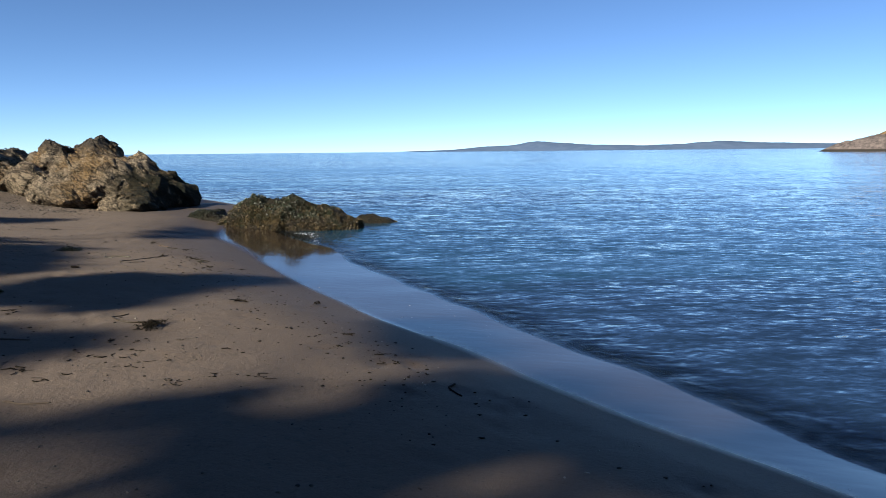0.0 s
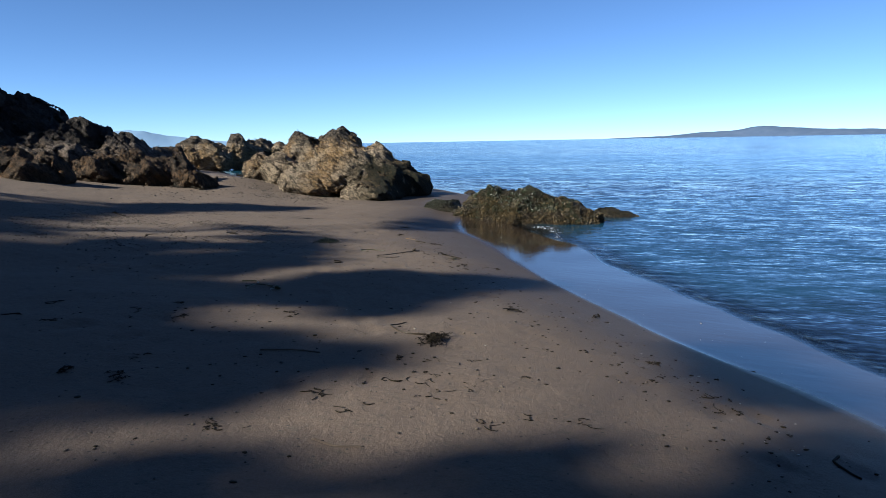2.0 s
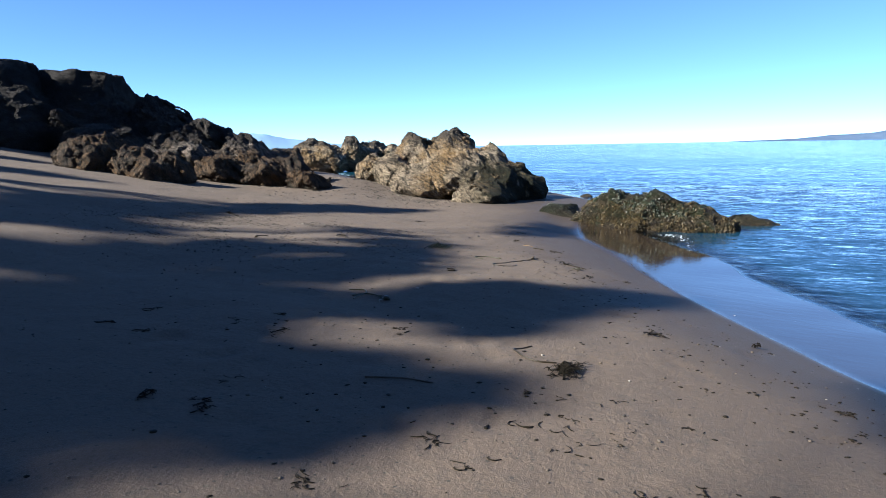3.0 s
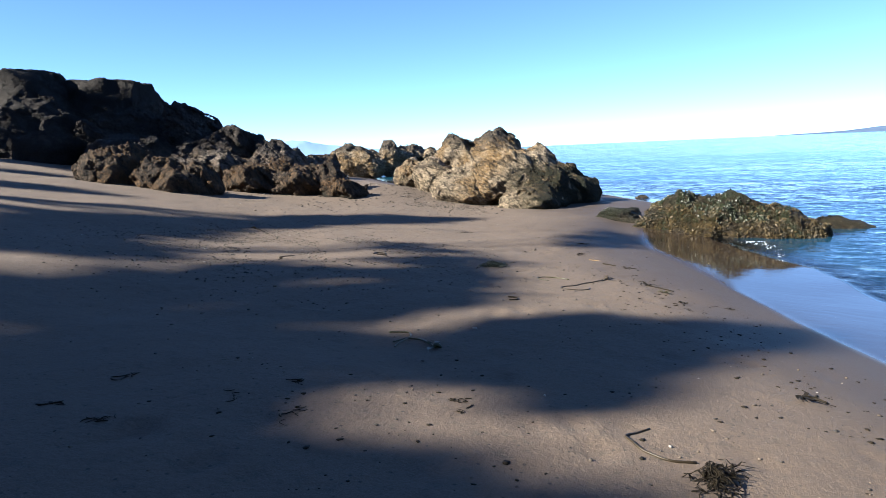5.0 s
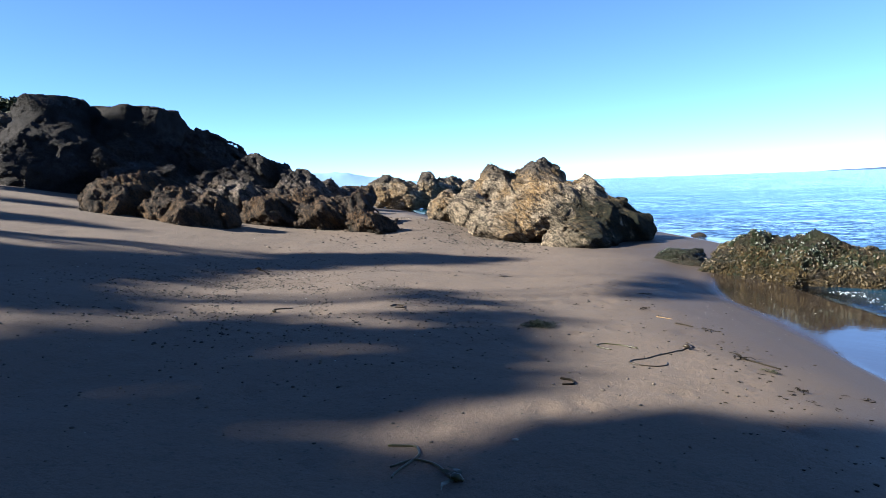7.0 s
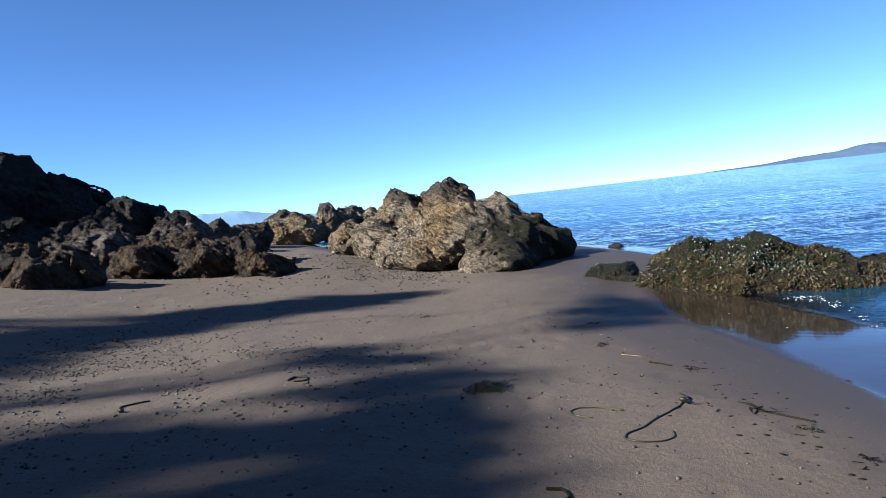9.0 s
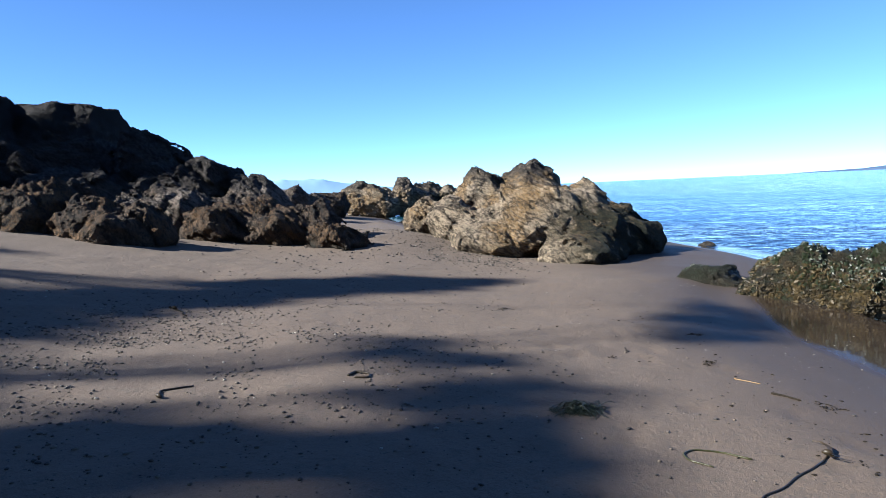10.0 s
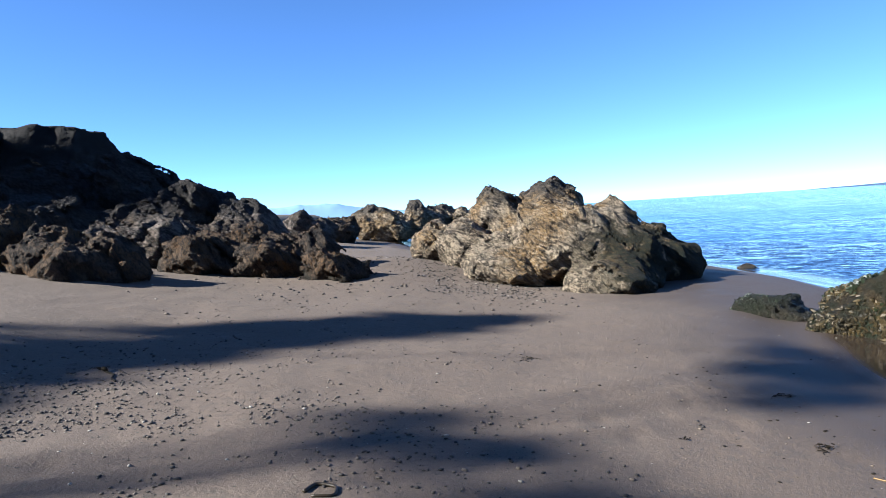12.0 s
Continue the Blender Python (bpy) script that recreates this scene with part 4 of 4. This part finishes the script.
# ---- mussels on the low rock ----
def crust(ob, count, size, material, name, label, low, high, seed):
    me = ob.data
    co = np.empty(len(me.vertices) * 3)
    no = np.empty(len(me.vertices) * 3)
    me.vertices.foreach_get("co", co), me.vertices.foreach_get("normal", no)
    co, no = co.reshape(-1, 3), no.reshape(-1, 3)
    r = np.random.default_rng(seed)
    wz = co[:, 2] + ob.location.z
    patch = fbm(co * 2.2, 3, seed) > 0.46
    keep = np.nonzero((wz > low) & (wz < high) & (no[:, 2] > -0.2) & patch)[0]
    pick = keep[r.integers(0, len(keep), count)]
    p, nrm = co[pick], no[pick]
    a = np.cross(nrm, r.normal(size=(count, 3)))
    a /= np.linalg.norm(a, axis=1)[:, None]
    a = a * 0.8 + nrm * 0.5
    b = np.cross(nrm, a)
    s = size * (0.5 + r.random(count))[:, None]
    V = np.stack([p - a * s, p + b * s * 0.5, p + a * s, p - b * s * 0.5, p + nrm * s * 0.6], 1).reshape(-1, 3)
    k = np.arange(count)[:, None] * 5
    F = np.concatenate([k + np.array([[0, 1, 4]]), k + np.array([[1, 2, 4]]), k + np.array([[2, 3, 4]]), k + np.array([[3, 0, 4]])])
    return tagged(part(name, V, F, material, ob, label, False), kind="stuff")


WEED_DARK = plain_material("dark_green_weed", (0.00558, 0.00868, 0.00248), (0.0124, 0.018, 0.00496), 8, 0.5)
SHELL_PALE = plain_material("pale_shell", (0.045, 0.036, 0.022), (0.085, 0.068, 0.045), 8, 0.7, 0.2)
SHELL_DARK = plain_material("mussel_shell", (0.011, 0.009, 0.004), (0.045, 0.032, 0.012), 8, 0.6, 0.2, 0.25)
crust(mussel_rock, 6500, 0.04, SHELL_DARK, "mussel_crust", "dark mussel shells", -0.7, 0.05, 1)
crust(mussel_rock, 420, 0.034, SHELL_PALE, "barnacle_crust", "pale barnacles and shell edges", -0.62, -0.1, 2)
crust(mussel_rock, 2600, 0.045, WEED_DARK, "weed_mat", "olive weed tufts", -0.3, 0.4, 3)
crust(green_rock, 700, 0.022, WEED_DARK, "weed_mat", "green weed tufts", -0.6, 0.4, 4)


def mussel_mesh(material):
    """One blunt wedge of a shell, thickest towards its rounded end."""
    rings, sides = ((-1.0, 0.05), (-0.55, 0.3), (0.1, 0.46), (0.65, 0.4), (1.0, 0.08)), 6
    V = [(u, r * math.cos(k * math.pi / 3), r * 0.62 * math.sin(k * math.pi / 3)) for u, r in rings for k in range(sides)]
    F = [(i * sides + k, i * sides + (k + 1) % sides, (i + 1) * sides + (k + 1) % sides, (i + 1) * sides + k) for i in range(len(rings) - 1) for k in range(sides)]
    F += [tuple(range(sides))[::-1], tuple(range((len(rings) - 1) * sides, len(rings) * sides))]
    me = bpy.data.meshes.new("mussel")
    me.from_pydata(V, [], F)
    me.materials.append(material)
    return me


def mussels_on(ob, count, seed):
    """Single shells standing out of the crust on the landward face."""
    me = ob.data
    co, no = np.empty(len(me.vertices) * 3), np.empty(len(me.vertices) * 3)
    me.vertices.foreach_get("co", co), me.vertices.foreach_get("normal", no)
    co, no = co.reshape(-1, 3), no.reshape(-1, 3)
    r = np.random.default_rng(seed)
    wz = co[:, 2] + ob.location.z
    keep = np.nonzero((wz > -0.6) & (wz < -0.02) & (no[:, 1] < 0.1) & (no[:, 2] > -0.1))[0]
    shells = (mussel_mesh(SHELL_DARK), mussel_mesh(SHELL_PALE))
    for k in keep[r.integers(0, len(keep), count)]:
        shell = new("mussel", shells[int(r.random() < 0.12)])
        shell.parent = ob
        turn = Vector(no[k]).to_track_quat("Z", "X").to_matrix().to_4x4()
        size = 0.03 + 0.025 * r.random()
        shell.matrix_basis = Matrix.Translation(co[k] + no[k] * size * 0.2) @ turn @ pose(0, 0, 0, 0, -25 * r.random(), 360 * r.random()) @ Matrix.Scale(size, 4)


mussels_on(mussel_rock, 280, 9)


# ---- things washed up on the sand ----
def sand_z(x, y):
    """The sand's own height, from the built sheet."""
    hit, place, normal, index = ground.ray_cast((x, y, 50), (0, 0, -1))
    return place.z if hit else float(ground_height(x, y))


bpy.context.view_layer.update()


def strand(name, points, width, material, label, category, head=0.0, blade=0.0, group="seaweed on the sand"):
    """A stranded stem along points of the beach, with an optional bulb and blades at its first point."""
    P = np.array(points, float)
    t = np.linspace(0, len(P) - 1, len(P) * 5)
    X = np.interp(t, range(len(P)), P[:, 0])
    Y = np.interp(t, range(len(P)), P[:, 1])
    for _ in range(3):
        X[1:-1], Y[1:-1] = (X[:-2] + 2 * X[1:-1] + X[2:]) / 4, (Y[:-2] + 2 * Y[1:-1] + Y[2:]) / 4
    Z = np.array([sand_z(x, y) for x, y in zip(X, Y)]) + width * 0.7
    ob = holder(name, X[0], Y[0], Z[0], label, category, group)
    pts = np.stack([X - X[0], Y - Y[0], Z - Z[0]], 1)
    V, F = tube(pts, width * np.linspace(1.2, 0.8, len(pts)), 7)
    part("stipe", V, F, material, ob)
    if head:
        V, F = tube([(-head, 0, head * 0.4), (-head * 0.5, 0, head * 0.55), (0.2 * head, 0, head * 0.5), (head, 0, head * 0.2)], (head * 0.15, head * 0.5, head * 0.55, head * 0.2), 8)
        part("bulb", V, F, material, ob)
    r = np.random.default_rng(int(abs(X[0] * 97 + Y[0] * 31)))
    for i in range(int(blade)):
        a = r.random() * 6.283
        ln, wd = 0.1 + 0.14 * r.random(), 0.012 + 0.012 * r.random()
        row = []
        for q in range(6):
            f = q / 5
            cxx, cyy = math.cos(a + f * 0.8) * ln * f, math.sin(a + f * 0.8) * ln * f
            zz = sand_z(X[0] + cxx, Y[0] + cyy) - Z[0] + 0.012 + 0.02 * math.sin(f * 3) * r.random()
            w = wd * math.sin(math.pi * (0.15 + 0.8 * f))
            row += [(cxx - math.sin(a) * w, cyy + math.cos(a) * w, zz), (cxx + math.sin(a) * w, cyy - math.cos(a) * w, zz + 0.006)]
        part("blade", row, [(2 * q, 2 * q + 2, 2 * q + 3, 2 * q + 1) for q in range(5)], material, ob)
    return ob


def weed_clump(x, y, size, tall, material, label, seed, fronds=26, group="seaweed on the sand"):
    """A heap of forked, leathery fronds."""
    r = np.random.default_rng(seed)
    z = sand_z(x, y)
    ob = holder("seaweed_clump", x, y, z, label, "seaweed", group)
    lay = r.random() * 3.14
    for i in range(fronds):
        a, ln = lay + r.normal() * 0.9 + 3.14 * (r.random() < 0.5), size * (0.25 + 0.75 * r.random() ** 1.5)
        u, v = r.normal() * size * 0.34, r.normal() * size * 0.16
        bx, by = math.cos(lay) * u - math.sin(lay) * v, math.sin(lay) * u + math.cos(lay) * v
        lift = tall * r.random() * math.exp(-(u * u + v * v) / (0.2 * size * size))
        V, F = [], []
        for fork in (-0.7 - 0.5 * r.random(), 0.2 * r.normal(), 0.6 + 0.7 * r.random()):
            k = len(V)
            for q in range(5):
                f = q / 4
                aa2 = a + fork * f
                px, py = bx + math.cos(aa2) * ln * f * 0.6, by + math.sin(aa2) * ln * f * 0.6
                pz = 0.005 + 0.006 * r.random() + lift * (1 - 0.8 * f) + tall * 0.35 * r.random() * math.sin(math.pi * f)
                w = (0.002 + size * 0.018) * (1.1 - 0.7 * f)
                V += [(px - math.sin(aa2) * w, py + math.cos(aa2) * w, pz), (px + math.sin(aa2) * w, py - math.cos(aa2) * w, pz + 0.003 * r.normal()), (px, py, pz - 0.003)]
            for q in range(4):
                j = k + 3 * q
                F += [(j, j + 3, j + 4, j + 1), (j + 1, j + 4, j + 5, j + 2), (j + 2, j + 5, j + 3, j)]
        part("frond", V, F, material, ob)
    return ob


def weed_scrap(x, y, size, material, label, seed, shreds=7):
    """A few thin torn shreds of weed lying apart on the sand."""
    r = np.random.default_rng(seed)
    ob = holder("weed_scrap", x, y, sand_z(x, y), label, "seaweed", "weed scraps on the sand")
    lay = r.random() * 6.283
    for i in range(shreds):
        u, v = r.normal() * size * 0.55, r.normal() * size * 0.22
        bx, by = math.cos(lay) * u - math.sin(lay) * v, math.sin(lay) * u + math.cos(lay) * v
        a, ln, bend = lay + r.normal() * 0.7, size * (0.2 + 0.5 * r.random()), r.normal() * 1.2
        pts = []
        for q in range(5):
            f = q / 4
            px, py = bx + math.cos(a + bend * f) * ln * f, by + math.sin(a + bend * f) * ln * f
            pts.append((px, py, sand_z(x + px, y + py) - ob.location.z + 0.004))
        V, F = tube(pts, 0.003 * np.array([0.5, 1.0, 0.8, 1.1, 0.3]) * (0.6 + 0.8 * r.random()), 5)
        part("shred", V, F, material, ob)
    return ob


weed_clump(-2.86, 6.69, 0.2, 0.07, WEED, "dark brown bladder wrack heap on the sand", 1, 64)
strand("kelp_strand", [(-2.98, 6.85), (-3.11, 6.79), (-3.27, 6.85), (-3.4, 7.01), (-3.29, 7.19)], 0.007, KELP, "thin bent brown kelp stem beside the wrack", "seaweed")
weed_clump(-6.5, 12.08, 0.27, 0.09, WEED_DARK, "flat heap of dark olive sea lettuce and wrack", 2, 120)
weed_clump(-1.65, 8.8, 0.09, 0.06, WEED, "small upright tuft of dark wrack", 3, 10)
weed_scrap(-1.03, 7.16, 0.13, WEED, "small spread tuft of brown wrack", 4, 14)
weed_scrap(-8.86, 16.0, 0.16, WEED, "small dark scrap of wrack", 5, 14)
weed_clump(-6.0, 14.45, 0.13, 0.03, WEED, "dark scrap of wrack on damp sand", 6, 10)
weed_scrap(-6.33, 15.8, 0.13, WEED, "flat dark scrap of wrack", 7, 14)
weed_scrap(-4.98, 13.42, 0.11, WEED, "small dark scrap of weed", 8, 14)
weed_clump(-4.1, 11.75, 0.15, 0.03, WEED_GREEN, "olive weed scrap near the water", 9, 10)
weed_clump(-3.86, 11.3, 0.11, 0.03, WEED, "dark weed scrap near the water", 10, 8)
for i, (px, py, ps) in enumerate([(-4.1, 11.78, 0.13), (-3.84, 11.24, 0.09), (-3.4, 11.52, 0.1), (-3.62, 10.94, 0.1), (-4.98, 13.47, 0.09), (-3.34, 4.25, 0.12), (-4.55, 5.06, 0.08),
        (-3.12, 4.98, 0.1), (-2.87, 4.77, 0.1), (-4.33, 6.8, 0.1), (-3.03, 6.05, 0.1), (-2.72, 6.1, 0.1), (-2.42, 6.21, 0.08), (-2.58, 5.72, 0.06), (-2.7, 5.47, 0.13), (-2.5, 5.5, 0.12), (-2.44, 5.26, 0.12),
        (-2.25, 5.6, 0.08), (-1.92, 4.95, 0.13), (-1.76, 5.14, 0.08), (-1.41, 5.29, 0.12), (-1.87, 6.06, 0.06), (-2.52, 8.43, 0.1), (-0.69, 6.49, 0.1), (-0.55, 6.39, 0.08), (-0.54, 6.09, 0.12), (-0.97, 6.75, 0.06)]):
    weed_scrap(px, py, ps * 1.3, WEED, "sparse dark scraps of trodden weed", 140 + i, 5)
weed_clump(-6.84, 14.12, 0.06, 0.03, WEED, "tiny dark weed knot", 11, 6)
# dark shreds added where footprints darken the sand
for i, (px, py, ps) in enumerate([(-5.01, 6.2, 0.12), (-5.36, 6.59, 0.09), (-6.3, 6.09, 0.13), (-5.76, 5.52, 0.12), (-6.2, 5.5, 0.1), (-4.38, 6.97, 0.08), (-5.49, 6.18, 0.08), (-3.37, 4.25, 0.09), (-3.08, 4.98, 0.09)]):
    weed_scrap(px, py, ps * 1.1, WEED, "flat dark shreds in place of a footprint smudge", 40 + i, 9)
strand("kelp_strand", [(-4.94, 12.21), (-4.99, 11.96), (-5.08, 11.74), (-5.13, 11.5), (-5.22, 11.3), (-5.21, 11.18), (-5.1, 11.15), (-4.97, 11.21), (-4.91, 11.34), (-4.94, 11.46)], 0.006, KELP,
       "long brown bull kelp stem with a swollen bulb", "seaweed", 0.035, 3)
strand("kelp_strand", [(-5.33, 11.86), (-5.52, 11.88), (-5.66, 11.82), (-5.70, 11.7), (-5.64, 11.6), (-5.5, 11.58)], 0.006, WEED_GREEN, "curled olive kelp stem", "seaweed")
strand("kelp_strand", [(-5.69, 8.19), (-5.55, 8.28), (-5.46, 8.18), (-5.44, 7.9), (-5.42, 7.85)], 0.007, WEED_GREEN, "hooked olive kelp stem", "seaweed")
strand("kelp_strand", [(-5.13, 8.02), (-5.33, 8.12), (-5.46, 8.12), (-5.5, 7.95)], 0.008, WEED_GREEN, "thick forked olive kelp stem", "seaweed", 0.04, 3)
strand("kelp_strand", [(-8.27, 11.8), (-8.29, 11.92), (-8.17, 11.95), (-8.1, 11.85), (-8.2, 11.78)], 0.01, KELP, "small brown ring of kelp", "seaweed")
strand("kelp_strand", [(-8.94, 10.56), (-9.06, 10.66), (-9.03, 10.75), (-8.99, 10.9)], 0.008, KELP, "short forked brown kelp stem", "seaweed", 0.03)
strand("kelp_strand", [(-11.57, 12.88), (-11.4, 12.86), (-11.3, 12.76), (-11.18, 12.72)], 0.009, WEED, "short dark kelp scrap", "seaweed", 0.04, 2)
strand("kelp_strand", [(-5.44, 10.15), (-5.35, 10.18), (-5.29, 10.08), (-5.36, 10.0)], 0.009, WEED, "small dark curl of weed", "seaweed")
strand("kelp_strand", [(-4.43, 12.16), (-4.25, 12.07), (-4.06, 12.0)], 0.008, WEED, "thin dark weed string near the water", "seaweed", 0, 4)
strand("kelp_strand", [(-5.38, 13.57), (-5.28, 13.55), (-5.16, 13.48)], 0.008, WEED, "thin brown weed string", "seaweed")
strand("kelp_strand", [(0.05, 5.54), (-0.01, 5.42), (0.1, 5.24)], 0.008, WEED, "small bent black weed stem", "seaweed")
strand("kelp_strand", [(-2.55, 8.36), (-2.48, 8.4), (-2.4, 8.34)], 0.01, WEED, "short dark weed scrap", "seaweed", 0, 5)
strand("straw", [(-5.71, 13.96), (-5.6, 13.92), (-5.49, 13.88)], 0.004, STRAW, "yellow straw stalk on the damp sand", "stalk")
# dark fronds stand in for footprints here
for i, (px, py) in enumerate([(-4.75, 4.59), (-4.39, 4.66)]):
    weed_clump(px, py, 0.11, 0.015, WEED, "flat dark patch of fronds standing in for a footprint", 180 + i, 12)
strand("twig", [(-3.9, 5.6), (-3.7, 5.75), (-3.5, 5.8)], 0.006, BARK, "thin dark twig on the sand", "twig")
strand("twig", [(-2.8, 4.3), (-2.65, 4.25), (-2.5, 4.3)], 0.005, BARK, "thin dark twig on the sand", "twig")

# ---- pebbles, shells and scraps ----
pm = Mat("pebbles")
info = pm.geo.outputs["Random Per Island"]
pc = pm.mix(pm.ramp(info, 0.1, 0.9), (0.0112, 0.00868, 0.00682), (0.0744, 0.057, 0.0403))
PEBBLE = pm.done(pm.mix(pm.ramp(info, 0.97, 0.985), pc, (0.205, 0.186, 0.155)), 0.75, pm.bump(pm.noise(90, 3), 0.004, 0.5))
ico = bmesh.new()
bmesh.ops.create_icosphere(ico, subdivisions=1, radius=1.0)
ICO_V = np.array([v.co[:] for v in ico.verts])
ico.verts.index_update()
ICO_F = np.array([[v.index for v in f.verts] for f in ico.faces])
ico.free()


def stones(name, spots, sizes, material, label, seed, flat=0.55):
    r = np.random.default_rng(seed)
    n = len(spots)
    shape = ICO_V[None] * (1 + 0.15 * r.normal(size=(n, len(ICO_V), 1)).clip(-1.2, 1.2))
    ax = np.stack([0.7 + 0.8 * r.random(n), 0.6 + 0.5 * r.random(n), np.full(n, flat)], 1)
    shape = shape * ax[:, None] * sizes[:, None, None]
    a = r.random(n) * 6.283
    x = shape[..., 0] * np.cos(a)[:, None] - shape[..., 1] * np.sin(a)[:, None]
    y = shape[..., 0] * np.sin(a)[:, None] + shape[..., 1] * np.cos(a)[:, None]
    z0 = np.array([sand_z(p[0], p[1]) for p in spots]) + sizes * flat * 0.45
    V = np.stack([x + spots[:, :1], y + spots[:, 1:2], shape[..., 2] + z0[:, None]], -1).reshape(-1, 3)
    F = (ICO_F[None] + (np.arange(n) * len(ICO_V))[:, None, None]).reshape(-1, 3)
    return tagged(mesh_object(name, V, F, material), label, "pebbles", kind="stuff")


def blot(r, n, x, y, along, across, turn=0.56):
    """Normally spread places round (x, y); along runs with the shore."""
    u, v = r.normal(size=n) * along, r.normal(size=n) * across
    return np.stack([x - math.sin(turn) * u + math.cos(turn) * v, y + math.cos(turn) * u + math.sin(turn) * v], 1)


r2 = np.random.default_rng(21)
band = np.concatenate([blot(r2, 5200, -10.3, 11.2, 1.4, 0.9), blot(r2, 3200, -9.2, 12.2, 1.9, 1.1), blot(r2, 500, -7.8, 13.5, 2.2, 0.9), blot(r2, 700, -11.5, 13.8, 2.2, 1.2), blot(r2, 150, -9.6, 9.8, 0.9, 0.9), blot(r2, 200, -12.5, 16.0, 3.0, 1.2)])
clot = fbm(np.concatenate([band * 1.3, np.zeros((len(band), 1))], 1), 3, 77)
band = band[r2.random(len(band)) < smooth(0.3, 0.52, clot)]
stones("pebbles", band, 0.004 + 0.015 * r2.random(len(band)) ** 3, PEBBLE, "scattered dark and pale pebbles in a band on the sand", 22)
foot = np.concatenate([blot(r2, 1100, -13.2, 22.2, 1.6, 0.6), blot(r2, 500, -11.5, 21.6, 1.2, 0.4), blot(r2, 700, -16.3, 23.5, 1.8, 1.2), blot(r2, 500, -15.0, 19.5, 2.0, 1.2)])
stones("pebbles", foot, 0.009 + 0.024 * r2.random(len(foot)) ** 3, PEBBLE, "pebbles and shell bits gathered at the foot of the rock", 23)
loose = np.stack([-14 + 16 * r2.random(4200), 2 + 21 * r2.random(4200)], 1)
loose = loose[(0.825 * loose[:, 0] + 0.566 * loose[:, 1]) < 3.6]
stones("pebbles", loose, 0.004 + 0.011 * r2.random(len(loose)) ** 3, PEBBLE, "single small pebbles strewn over the beach", 24)
SHELL = plain_material("shell_bits", (0.161, 0.146, 0.121), (0.26, 0.242, 0.211), 30, 0.6)
bits = np.concatenate([blot(r2, 60, -5.6, 17.5, 1.4, 0.5), blot(r2, 60, -7.2, 19.6, 0.8, 0.7), blot(r2, 50, -4.8, 14.6, 1.6, 0.5), blot(r2, 45, -1.0, 7.6, 1.5, 0.6), blot(r2, 60, -10.2, 11.4, 1.5, 1.2),
                       blot(r2, 60, -12.8, 21.8, 1.5, 0.6), blot(r2, 18, 0.8, 4.6, 1.2, 0.5)])
stones("shell_bits", bits, 0.004 + 0.009 * r2.random(len(bits)) ** 3, SHELL, "small white broken shells on the damp sand", 25, 0.3)
wrack = np.concatenate([blot(r2, 260, -2.2, 8.2, 2.2, 0.45), blot(r2, 120, -1.1, 6.6, 1.2, 0.4), blot(r2, 130, -4.6, 12.3, 1.6, 0.4), blot(r2, 120, -3.2, 5.5, 0.8, 0.7), blot(r2, 90, -6.5, 15.5, 1.6, 0.6), blot(r2, 60, -4.9, 6.6, 0.6, 0.7)])
stones("weed_scraps", wrack, 0.005 + 0.016 * r2.random(len(wrack)) ** 2, WEED, "small dark weed scraps strewn along the tide line", 26, 0.25)

# ---- foam where the swash meets the low rock ----
FOAM = plain_material("foam", (0.4, 0.42, 0.43), (0.55, 0.56, 0.57), 40, 0.5, 0.4)
r3 = np.random.default_rng(31)
line = np.array([(-3.83, 18.8), (-3.45, 18.33), (-3.21, 17.26), (-3.09, 16.34)])
u = r3.random(110) ** 2.2 * (len(line) - 1)
fx = np.interp(u, range(len(line)), line[:, 0]) + r3.normal(size=110) * (0.05 + 0.09 * np.exp(-u * 2))
fy = np.interp(u, range(len(line)), line[:, 1]) + r3.normal(size=110) * (0.03 + 0.09 * np.exp(-u * 2)) + 0.03 * np.sin(u * 9)
fs = 0.004 + 0.011 * r3.random(110) ** 2
V = (ICO_V[None] * fs[:, None, None] * np.array([1.5, 1.0, 0.3]) + np.stack([fx, fy, np.maximum(ground_height(fx, fy), WATER) + 0.003], 1)[:, None]).reshape(-1, 3)
F = (ICO_F[None] + (np.arange(110) * len(ICO_V))[:, None, None]).reshape(-1, 3)
tagged(mesh_object("foam", V, F, FOAM), "thin white line of sea foam beside the low rock", "foam", kind="stuff")
